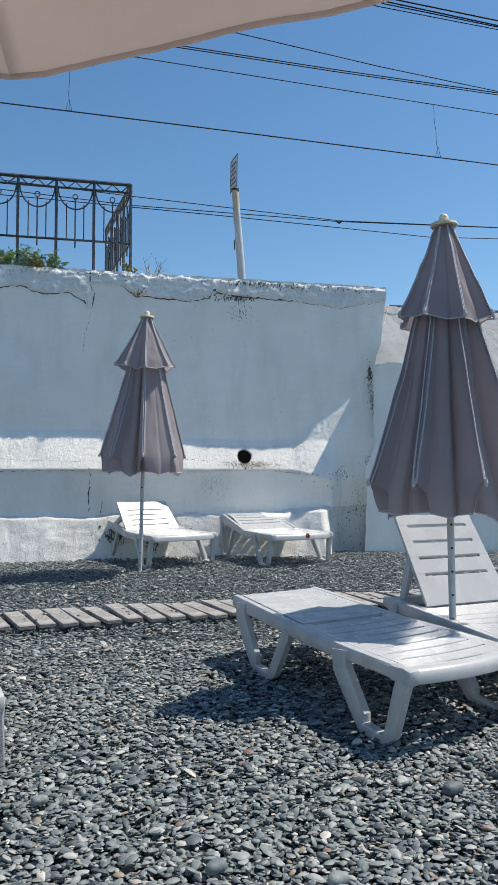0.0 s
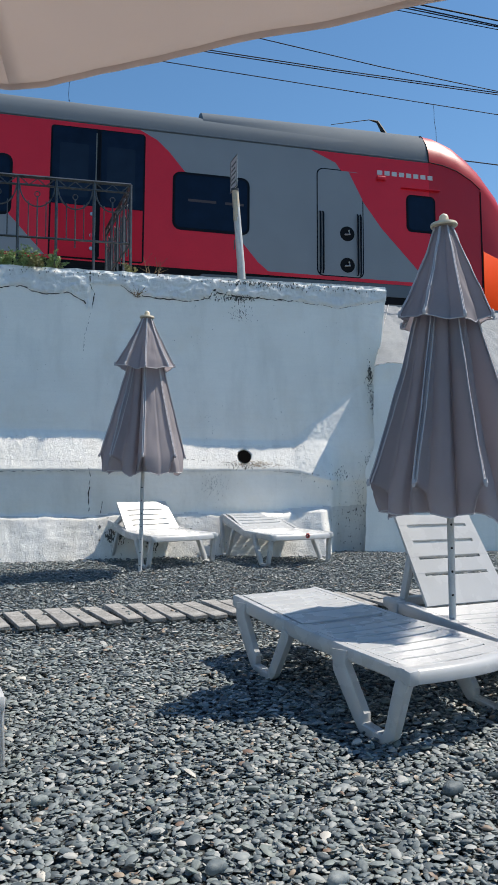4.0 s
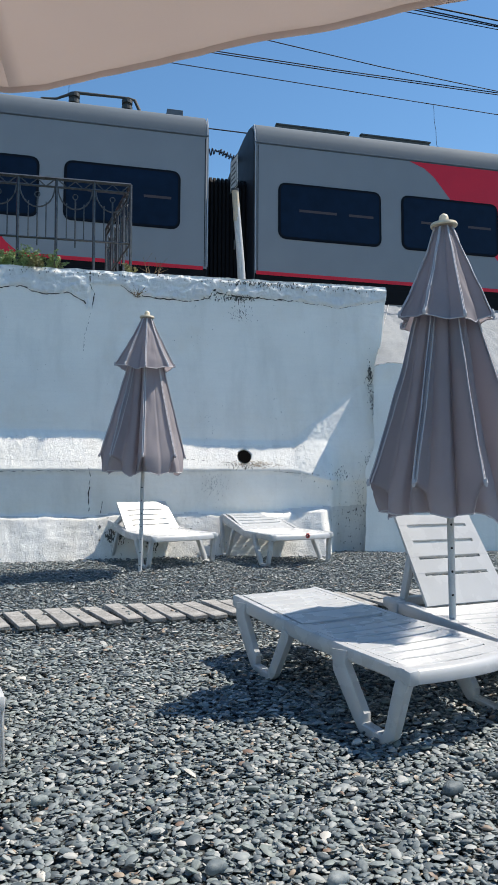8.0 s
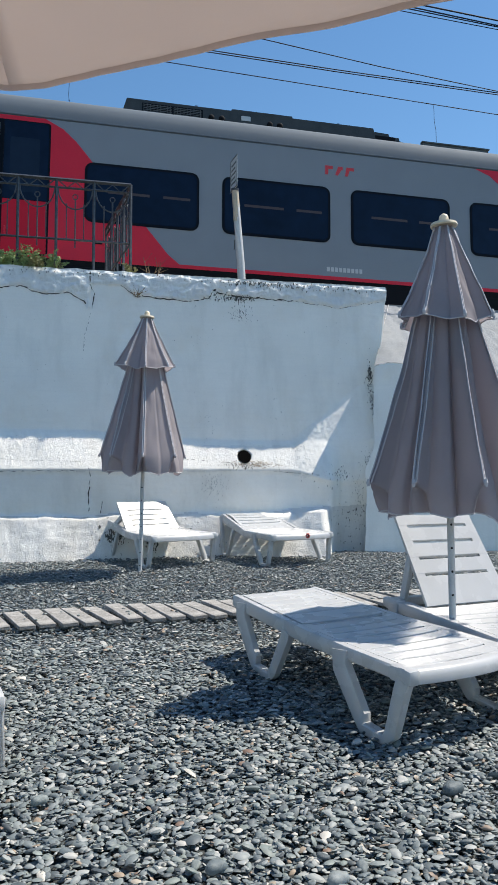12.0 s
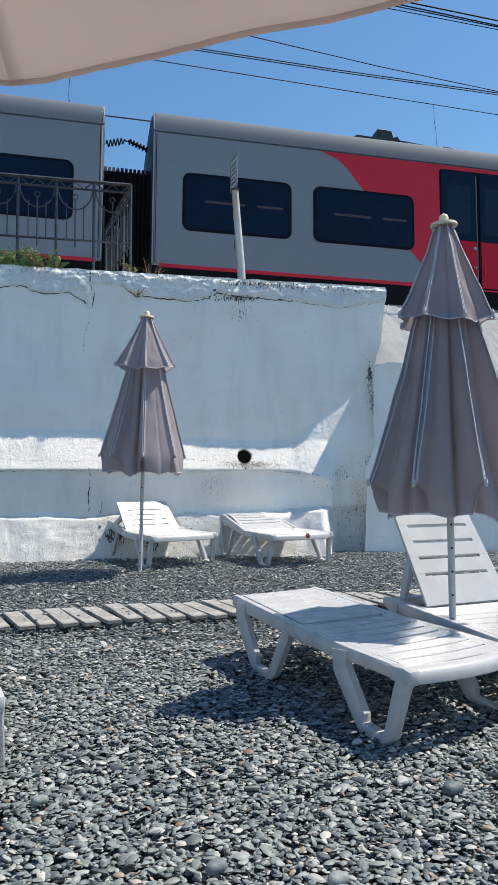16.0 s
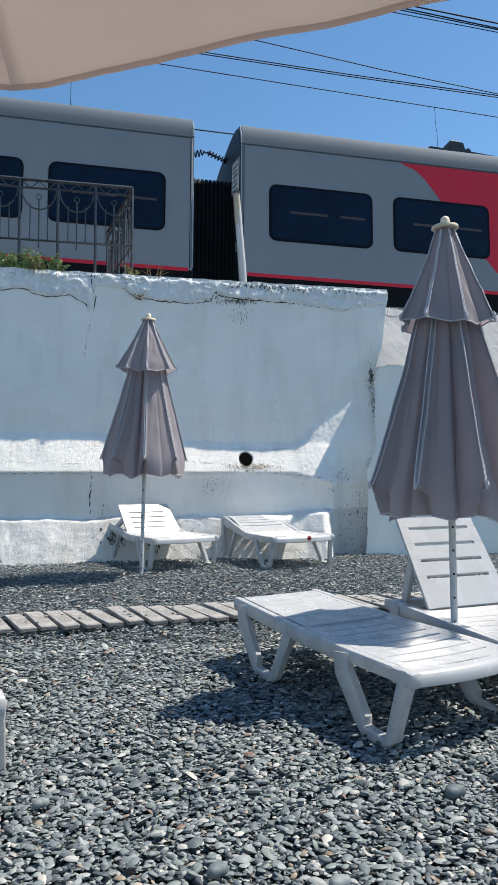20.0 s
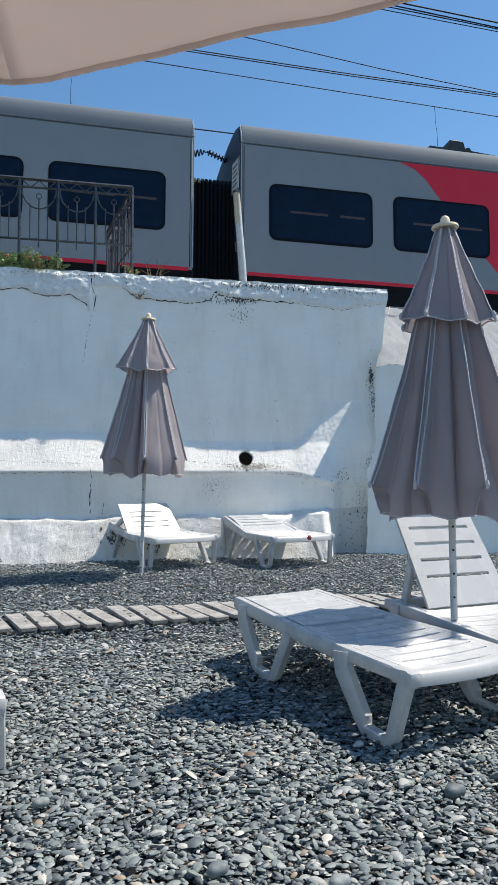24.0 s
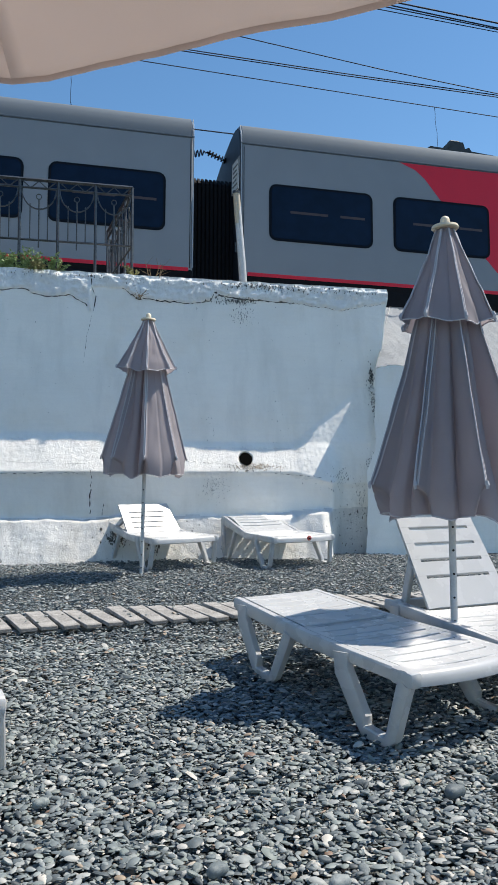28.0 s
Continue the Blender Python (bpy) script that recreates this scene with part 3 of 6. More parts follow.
def side_plate(bm, poly, y0, y1):
    """A plate on the beach-side flank: outline in (s, z), from y0 (inner) to y1 (outer, negative)."""
    a = [bm.verts.new((s, y0, z)) for s, z in poly]
    b = [bm.verts.new((s, y1, z)) for s, z in poly]
    bm.faces.new(a)
    bm.faces.new(b)
    n = len(poly)
    for i in range(n):
        bm.faces.new((a[i], a[(i + 1) % n], b[(i + 1) % n], b[i]))


def loft(bm, sections):
    rings = [[bm.verts.new(p) for p in s] for s in sections]
    n = len(rings[0])
    for q, r in zip(rings, rings[1:]):
        for k in range(n):
            bm.faces.new((q[k], q[(k + 1) % n], r[(k + 1) % n], r[k]))
    bm.faces.new(rings[0])
    bm.faces.new(rings[-1])


def car_window(car, s0, s1, z0=5.22, z1=6.27):
    bm = bmesh.new()
    side_plate(bm, round_rect(s0, z0, s1, z1, 0.14), 0.0, -0.010)
    w = part("window", bm, M_TFRAME, car, "black-framed tinted window")
    bm = bmesh.new()
    side_plate(bm, round_rect(s0 + 0.045, z0 + 0.045, s1 - 0.045, z1 - 0.045, 0.1), -0.010, -0.014)
    part("pane", bm, M_TGLASS, w)
    bm = bmesh.new()
    l = (s1 - s0)
    # Glowing strips added on the pane imitate streaks of light in the glass.
    box(bm, (s0 + 0.2 * l, -0.0155, z0 + 0.525), (s0 + 0.56 * l, -0.0140, z0 + 0.57))
    box(bm, (s0 + 0.68 * l, -0.0155, z0 + 0.525), (s0 + 0.92 * l, -0.0140, z0 + 0.57))
    part("light_strip", bm, M_PANE_GLOW, w)


def car_door(car, s0, s1):
    z0, z1, zg = 4.56, 6.87, 5.49
    bm = bmesh.new()
    side_plate(bm, round_rect(s0, z0, s1, z1, 0.06), 0.0, -0.008)
    d = part("door", bm, M_TFRAME, car, "red double-leaf sliding door with dark glass")
    mid = (s0 + s1) / 2
    for a, b in ((s0 + 0.03, mid - 0.025), (mid + 0.025, s1 - 0.03)):
        bm = bmesh.new()
        side_plate(bm, [(a, z0 + 0.03), (b, z0 + 0.03), (b, zg), (a, zg)], -0.008, -0.022)
        part("door_leaf", bm, M_TDOOR, d)
        bm = bmesh.new()
        side_plate(bm, [(a, zg + 0.01), (b, zg + 0.01), (b, z1 - 0.07), (b - 0.04, z1 - 0.03), (a + 0.04, z1 - 0.03), (a, z1 - 0.07)], -0.008, -0.020)
        g = part("door_glass", bm, M_TGLASS, d)
        bm = bmesh.new()
        side_plate(bm, round_rect(a + 0.12, zg + 0.14, b - 0.14, z1 - 0.3, 0.03), -0.020, -0.0215)
        part("inner_window", bm, M_TPANE, g)
        bm = bmesh.new()
        side_plate(bm, [(b - 0.02 if a < mid - 0.1 else a, z0 + 0.05), (b if a < mid - 0.1 else a + 0.02, z0 + 0.05), (b if a < mid - 0.1 else a + 0.02, z1 - 0.08), (b - 0.02 if a < mid - 0.1 else a, z1 - 0.08)], -0.022, -0.026)
        part("edge_strip", bm, M_RUSTGREY if a < mid - 0.1 else M_TFRAME, d)
    for z in (4.75, 4.98, 5.35):
        bm = bmesh.new()
        r = bmesh.ops.create_cone(bm, cap_ends=True, segments=12, radius1=0.035, radius2=0.03, depth=0.02)
        bmesh.ops.transform(bm, matrix=Matrix.Translation((mid - 0.09, -0.03, z)) @ Matrix.Rotation(radians(90), 4, "X"), verts=r["verts"])
        part("door_button", bm, M_STEEL, d)
    for sx in (mid - 0.09, mid + 0.1):
        bm = bmesh.new()
        box(bm, (sx - 0.015, -0.045, 4.86), (sx + 0.015, -0.022, 5.02), bevel=0.006)
        part("door_handle", bm, M_TRED, d)


def red_band(car, d0, d1):
    """The slanted red field round a door."""
    poly = [(d0 - 2.35, Z_EDGE), (d0 - 2.05, 6.84), (d0 - 1.85, 6.68), (d0 - 1.55, 6.31), (d0 - 0.62, 5.22), (d0 - 0.05, 4.598), (d1 + 2.2, 4.598),
            (d1 + 2.0, 4.76), (d1 + 1.63, 5.2), (d1 + 0.69, 6.28), (d1 + 0.42, 6.6), (d1 + 0.2, 6.8), (d1 - 0.1, Z_EDGE)]
    bm = bmesh.new()
    side_plate(bm, poly, 0.002, -0.004)
    part("red_band", bm, M_TRED, car, "dark red painted field")


def roof_box(car, s0, s1, h=0.5, y0=0.75, name="roof_unit", grille=True):
    bm = bmesh.new()
    zz = 7.46 if grille else 7.5
    if grille:
        prof = [(s0, zz), (s0 + 0.14, zz + h), (s0 + 2.1, zz + h), (s0 + 2.12, zz + h + 0.035), (s0 + 3.3, zz + h + 0.035), (s0 + 3.32, zz + h), (s1 - 0.66, zz + h), (s1 - 0.64, zz + h * 0.86),
                (s1 - 0.34, zz + h * 0.84), (s1 - 0.32, zz + h * 0.74), (s1 - 0.12, zz + h * 0.72), (s1 - 0.1, zz + h * 0.6), (s1, zz + h * 0.55), (s1, zz)]
    else:
        prof = [(s0, zz + h * 0.55), (s0 + 0.1, zz + h * 0.85), (s0 + 0.5, zz + h * 0.8), (s0 + 0.7, zz + h * 1.5), (s0 + 0.82, zz + h * 1.5), (s0 + 0.86, zz + h * 0.95), (s0 + 0.95, zz + h * 1.1), (s0 + 1.0, zz + h * 0.8), (s1, zz + h * 0.65), (s1, zz), (s0, zz)]
    m = Matrix(((1, 0, 0, 0), (0, 0, 1, y0), (0, 1, 0, 0), (0, 0, 0, 1)))
    prism(bm, prof, T_W - 2 * y0, m)
    u = part(name, bm, M_ROOFGEAR, car, "dark roof equipment housing")
    if grille:
        bm = bmesh.new()
        # Black plate behind the slats paints the shade inside the grille.
        box(bm, (s0 + 0.42, y0 - 0.006, zz + 0.16), (s0 + 1.56, y0, zz + 0.44))
        part("grille_opening", bm, M_UNDER, u)
        for k in range(2):
            a = s0 + 0.45 + 0.56 * k
            for j in range(8):
                bm = bmesh.new()
                box(bm, (a, y0 - 0.014, zz + 0.18 + 0.032 * j), (a + 0.52, y0 - 0.006, zz + 0.188 + 0.032 * j))
                part("grille_slat", bm, M_RUSTGREY, u)
            for j in range(9):
                bm = bmesh.new()
                box(bm, (a + 0.062 * j, y0 - 0.013, zz + 0.17), (a + 0.007 + 0.062 * j, y0 - 0.006, zz + 0.43))
                part("grille_bar", bm, M_RUSTGREY, u)
        bm = bmesh.new()
        # Flat dark plate on the housing, painted as the shade of a hollow.
        box(bm, (s1 - 0.62, y0 - 0.006, zz + 0.16), (s1 - 0.2, y0, zz + 0.36))
        part("dark_recess", bm, M_UNDER, u)
        bm = bmesh.new()
        box(bm, (s0 + 2.3, y0 - 0.006, zz + 0.33), (s0 + 2.48, y0, zz + 0.42))
        part("plate", bm, M_SIGN, u)
        for k in range(4):
            a = s0 + (1.72, 1.92, 2.86, 3.06)[k]
            bm = bmesh.new()
            r = bmesh.ops.create_uvsphere(bm, u_segments=10, v_segments=6, radius=0.06)
            bmesh.ops.transform(bm, matrix=Matrix.Translation((a, y0, zz + 0.31)), verts=r["verts"])
            part("port", bm, M_UNDER, u, "", True)
        for k in range(3):
            a = s0 + (s1 - s0) * (0.25 + 0.25 * k)
            bm = bmesh.new()
            box(bm, (a, y0 + 0.02, zz + h), (a + 0.05, y0 + 0.1, zz + h + 0.03))
            part("lifting_lug", bm, M_STEEL, u)


def roof_rack(car, s0, s1):
    bm = bmesh.new()
    y = 0.55
    prism(bm, [(s0, 7.46), (s0 + 0.03, 7.6), (s0 + 0.14, 7.68), (s1 - 0.1, 7.68), (s1, 7.6), (s1, 7.46)], T_W - 2 * y, Matrix(((1, 0, 0, 0), (0, 0, 1, y), (0, 1, 0, 0), (0, 0, 0, 1))))
    box(bm, (s0 + 0.1, y - 0.02, 7.675), (s1 - 0.02, y + 0.06, 7.7))
    part("roof_hatch", bm, M_HATCH, car, "dark hinged roof hatch")


def marking_logo(car, s, z, w):
    """A plain three-stroke mark in red."""
    bm = bmesh.new()
    h = 0.17
    for k, (a, b, lean) in enumerate(((0.0, 0.26, 0.0), (0.34, 0.6, 0.06), (0.68, 1.0, 0.03))):
        x0, x1 = s + a * w, s + b * w
        side_plate(bm, [(x0, z - h / 2), (x0 + 0.055, z - h / 2), (x0 + 0.06 + lean, z + h / 2 - 0.06), (x1, z + h / 2 - 0.06), (x1, z + h / 2), (x0 + lean, z + h / 2)], 0, -0.005)
    part("red_mark", bm, M_LOGO, car, "small red painted mark")


def marking_bars(car, s, z, w, n, h=0.1):
    for k in range(n):
        bm = bmesh.new()
        a = s + w * k / n
        side_plate(bm, [(a, z - h / 2), (a + 0.7 * w / n, z - h / 2), (a + 0.7 * w / n, z + h / 2), (a, z + h / 2)], 0, -0.006)
        part("white_bar", bm, M_WHITE, car)


def seat_sign(car, s, z):
    """White lettering: the number of seats in the car."""
    cu = bpy.data.curves.new("seat_sign", "FONT")
    cu.body, cu.size, cu.extrude = "\u041c\u0415\u0421\u0422-103", 0.105, 0.002
    tmp = bpy.data.objects.new("seat_sign", cu)
    me = bpy.data.meshes.new_from_object(tmp)
    me.transform(Matrix.Translation((s, -0.008, z)) @ Matrix.Rotation(radians(90), 4, "X") @ Matrix.Diagonal((0.72, 1, 1, 1)))
    bpy.data.objects.remove(tmp)
    me.materials.clear()
    me.materials.append(M_WHITE)
    ob = new("seat_sign", me)
    ob.parent = car
    ob["label"] = "white painted lettering"


def socket(car, s, z=4.87):
    bm = bmesh.new()
    box(bm, (s, -0.01, z - 0.045), (s + 0.22, 0, z + 0.045), bevel=0.008)
    k = part("socket_hatch", bm, M_TRED, car)
    bm = bmesh.new()
    # Dark plate on the hatch paints the shade of the socket's hollow.
    box(bm, (s + 0.05, -0.014, z - 0.03), (s + 0.17, -0.01, z + 0.03))
    part("recess", bm, M_UNDER, k)


def underframe(car, s0, s1):
    bm = bmesh.new()
    box(bm, (s0, 0.02, 4.14), (s1, T_W - 0.02, 4.45), bevel=0.03)
    part("skirt", bm, M_UNDER, car, "black underframe skirt")
    bm = bmesh.new()
    side_plate(bm, [(s0, 4.535), (s1, 4.535), (s1, 4.60), (s0, 4.60)], 0.0, -0.007)
    part("red_stripe", bm, M_TRED, car, "thin red sill stripe")
    for c in (s0 + 3.9, s1 - 3.9):
        bm = bmesh.new()
        box(bm, (c - 1.6, 0.35, 3.72), (c + 1.6, 0.6, 3.98), bevel=0.04)
        box(bm, (c - 1.6, T_W - 0.6, 3.72), (c + 1.6, T_W - 0.35, 3.98), bevel=0.04)
        box(bm, (c - 0.4, 0.6, 3.75), (c + 0.4, T_W - 0.6, 4.15), bevel=0.04)
        b = part("bogie_frame", bm, M_UNDER, car)
        for o in (-1.15, 1.15):
            for y in (0.95, T_W - 0.95):
                bm = bmesh.new()
                r = bmesh.ops.create_cone(bm, cap_ends=True, segments=28, radius1=0.43, radius2=0.43, depth=0.13)
                bmesh.ops.transform(bm, matrix=Matrix.Translation((c + o, y, 3.86)) @ Matrix.Rotation(radians(90), 4, "X"), verts=r["verts"])
                part("wheel", bm, M_STEEL, b)


def car_shell(car, s0, s1, ends=(True, True)):
    bm = bmesh.new()
    sec = section()
    inset = 0.05
    secs = [[(s0 + 0.03, y + inset * (1 if y < 1.7 else -1) * 0.6, z - (0.03 if z > 6.9 else 0)) for y, z in sec]] if ends[0] else []
    secs += [[(s0 + 0.06 if ends[0] else s0, y, z) for y, z in sec], [(s1 - 0.06 if ends[1] else s1, y, z) for y, z in sec]]
    if ends[1]:
        secs += [[(s1 - 0.03, y + inset * (1 if y < 1.7 else -1) * 0.6, z - (0.03 if z > 6.9 else 0)) for y, z in sec]]
    loft(bm, secs)
    body = part("body", bm, M_TGREY, car, "grey painted metal carbody", True)
    body.data.materials.append(M_TROOF)
    body.data.materials.append(M_UNDER)
    body.data.polygons.foreach_set("material_index", [1 if q.center.z > 6.96 and abs(q.normal.x) < 0.5 else 2 if q.center.z < 4.5 else 0 for q in body.data.polygons])
    # rain gutter between side and roof
    bm = bmesh.new()
    bar(bm, [(s0 + 0.02, -0.006, Z_EDGE + 0.03), (s1 - 0.02, -0.006, Z_EDGE + 0.03)], 0.022, 0.03)
    part("gutter", bm, M_TROOF, car)
    for e, sgn in ((s0, -1), (s1, 1)):
        if ends[0 if sgn < 0 else 1]:
            # End panel over the grey shell, painted as dark as its shaded side.
            bm = bmesh.new()
            cy, cz = T_W / 2, 5.8
            out = [(cy + (y - cy) * 0.965, cz + (z - cz) * 0.975) for y, z in sec]
            loft(bm, [[(e + sgn * o, y, z) for y, z in out] for o in (-0.06, -0.012)])
            part("end_panel", bm, M_TEND_SHADE, car, "end wall of the car, painted dark as in shade")
            bm = bmesh.new()
            bar(bm, [(e - sgn * 0.03, -0.006, 4.6), (e - sgn * 0.03, -0.006, 6.94), (e - sgn * 0.03, 0.03, 7.16), (e - sgn * 0.03, 0.12, 7.37)], 0.02, 0.022)
            part("end_strip", bm, M_ENDLIP, car, "pale metal edge strip")
            bm = bmesh.new()
            side_plate(bm, [(e - sgn * 0.085, 4.6), (e - sgn * 0.073, 4.6), (e - sgn * 0.073, 6.93), (e - sgn * 0.085, 6.93)], 0.0, -0.003)
            part("end_joint", bm, M_TFRAME, car)


def gangway(car, s0, s1):
    bm = bmesh.new()
    n = 12
    rows = []
    for k in range(4 * n):
        a = s0 - 0.05 + (s1 - s0 + 0.1) * (k // 4 + (0.0, 0.2, 0.3, 0.9)[k % 4]) / n
        r = (0.05, 0.05, 0.0, 0.0)[k % 4]
        rows.append([(a, 0.62 + r, 4.25), (a, 0.62 + r, 6.45 - r), (a, 0.8 + r, 6.62 - r), (a, T_W - 0.8 - r, 6.62 - r), (a, T_W - 0.62 - r, 6.45 - r), (a, T_W - 0.62 - r, 4.25)])
    loft(bm, rows)
    part("gangway_bellows", bm, M_UNDER, car, "black folded rubber gangway bellows")
    bm = bmesh.new()
    tube(bm, [(s0 + 0.0045 * k, 1.5, 7.42 + 0.07 * math.sin(k * 0.42) * min(1, (90 - k) / 25) + 0.0012 * k) for k in range(0, 90)], 0.014, 5)
    part("jumper_cable", bm, M_WIRE, car)
    bm = bmesh.new()
    for k in range(13):
        q = 0.058 if k % 2 else 0.024
        r = bmesh.ops.create_cone(bm, cap_ends=True, segments=12, radius1=q, radius2=q, depth=0.03)
        bmesh.ops.transform(bm, matrix=Matrix.Translation((s1 - 0.0 - 0.032 * k, 1.5, 7.38 + 0.012 * k)) @ Matrix.Rotation(radians(-70), 4, "Y"), verts=r["verts"])
    part("insulator", bm, M_UNDER, car, "ribbed dark insulator")


def pantograph(car):
    """Raised single-arm pantograph on its roof insulators."""
    y = T_W / 2
    p = part("pantograph_base", base_bars(18.9, 20.3, y), M_PANTO, car, "black single-arm pantograph")
    for a, b, r in (((20.3, y, 7.85), (19.08, y, 8.82), 0.05), ((19.6, y, 7.8), (19.0, y, 8.6), 0.018), ((19.08, y, 8.82), (20.95, y, 9.55), 0.045), ((19.2, y + 0.12, 8.74), (20.88, y + 0.1, 9.42), 0.018)):
        bm = bmesh.new()
        tube(bm, [a, b], r, 8)
        part("arm", bm, M_PANTO, p)
    bm = bmesh.new()
    tube(bm, [(19.06, y - 0.2, 8.82), (19.06, y + 0.2, 8.82)], 0.08, 10)
    tube(bm, [(19.0, y - 0.2, 8.78), (18.92, y - 0.22, 8.62), (18.98, y - 0.2, 8.48)], 0.03, 6)
    part("knuckle", bm, M_PANTO, p)
    for dx in (-0.2, 0.2):
        bm = bmesh.new()
        c = 20.95 + dx
        tube(bm, [(c + 0.2, y - 1.0, 9.36), (c + 0.17, y - 0.97, 9.45), (c + 0.1, y - 0.88, 9.54), (c + 0.04, y - 0.75, 9.59), (c, y - 0.5, 9.6), (c, y + 0.5, 9.6), (c, y + 0.7, 9.57), (c - 0.01, y + 0.85, 9.48), (c - 0.02, y + 0.95, 9.36), (c - 0.02, y + 1.02, 9.22)], [0.014, 0.018, 0.024, 0.03, 0.034, 0.034, 0.028, 0.024, 0.02, 0.016], 7)
        part("collector_head", bm, M_PANTO, p)
    for yy in (-0.4, 0.4):
        bm = bmesh.new()
        tube(bm, [(20.7, y + yy, 9.57), (20.82, y + yy, 9.4), (21.08, y + yy, 9.4), (21.2, y + yy, 9.57)], 0.028, 6)
        tube(bm, [(20.95, y + yy, 9.4), (20.95, y + yy, 9.26)], 0.036, 6)
        part("head_spring", bm, M_PANTO, p)
    bm = bmesh.new()
    tube(bm, [(20.92, y - 0.45, 9.44), (20.92, y + 0.45, 9.44)], 0.045, 6)
    part("head_tube", bm, M_PANTO, p)
    for s, r0, h in ((19.76, 0.22, 0.062), (20.22, 0.1, 0.042)):
        bm = bmesh.new()
        for k in range(5):
            q = r0 if k % 2 == 0 else r0 * 0.75
            r = bmesh.ops.create_cone(bm, cap_ends=True, segments=16, radius1=q, radius2=q, depth=h)
            bmesh.ops.transform(bm, matrix=Matrix.Translation((s, 1.0, 7.56 + h * k)), verts=r["verts"])
        part("insulator", bm, M_ROOFGEAR, p)
    for o in (p, *p.children):
        o.data.transform(Matrix.Translation((-0.2, 0, 0)))


def base_bars(s0, s1, y):
    bm = bmesh.new()
    for yy in (y - 0.5, y + 0.5):
        bar(bm, [(s0, yy, 7.74), (s1, yy, 7.74)], 0.06, 0.05)
    for s in (s0 + 0.05, s1 - 0.05):
        bar(bm, [(s, y - 0.52, 7.74), (s, y + 0.52, 7.74)], 0.06, 0.05)
    for s in (s0 + 0.05, s1 - 0.05):
        for yy in (y - 0.5, y + 0.5):
            tube(bm, [(s, yy, 7.4), (s, yy, 7.74)], 0.06, 10)
    return bm


def busbar(car):
    bm = bmesh.new()
    y = 0.8
    tube(bm, [(20.98, y, 7.78), (21.25, y, 7.8), (21.58, y, 7.96), (22.55, y, 7.98), (22.66, y, 7.95), (22.78, y, 7.7)], [0.016, 0.022, 0.03, 0.022, 0.03, 0.036], 8)
    b = part("roof_busbar", bm, M_ROOFGEAR, car, "black high-voltage busbar on insulators")
    for s in (21.57, 22.52):
        bm = bmesh.new()
        for k in range(8):
            q = 0.1 if k % 2 else 0.07
            r = bmesh.ops.create_cone(bm, cap_ends=True, segments=14, radius1=q, radius2=q, depth=0.065)
            bmesh.ops.transform(bm, matrix=Matrix.Translation((s, y, 7.47 + 0.06 * k)), verts=r["verts"])
        part("insulator", bm, M_ROOFGEAR, b)
    bm = bmesh.new()
    box(bm, (23.25, 0.7, 7.45), (23.55, 1.0, 7.82), bevel=0.01)
    part("vent_box", bm, M_TROOF, car)


MID_WINDOWS = [(0.29, 2.26), (2.67, 4.64), (7.32, 9.28), (9.69, 11.69), (12.09, 14.07), (14.49, 16.47), (19.11, 21.07), (21.47, 23.44)]


def middle_car(with_gear):
    car = empty("train_car")
    car_shell(car, -0.25, 23.95)
    underframe(car, -0.1, 23.85)
    for d0, d1 in ((5.17, 6.75), (16.98, 18.58)):
        red_band(car, d0, d1)
        car_door(car, d0, d1)
        socket(car, d0 - 0.85 if d0 > 10 else d1 + 0.72)
    for a, b in MID_WINDOWS:
        car_window(car, a, b)
    roof_box(car, 7.88, 13.52)
    marking_logo(car, 11.6, 6.6, 0.56)
    marking_bars(car, 11.62, 4.73, 0.7, 9, 0.08)
    seat_sign(car, 18.66, 5.75)
    roof_rack(car, 13.7, 15.3)
    roof_box(car, 3.66, 5.2, 0.24, 0.6, "roof_vent", False)
    bm = bmesh.new()
    box(bm, (4.2, 0.62, 7.74), (4.42, 1.0, 7.9), bevel=0.02)
    part("roof_fitting", bm, M_ROOFGEAR, car)
    bm = bmesh.new()
    box(bm, (5.6, 0.6, 7.5), (5.8, 0.9, 7.68), bevel=0.01)
    part("roof_fitting", bm, M_ROOFGEAR, car)
    gangway(car, -1.03, -0.22)
    if with_gear:
        pantograph(car)
        busbar(car)
    return car


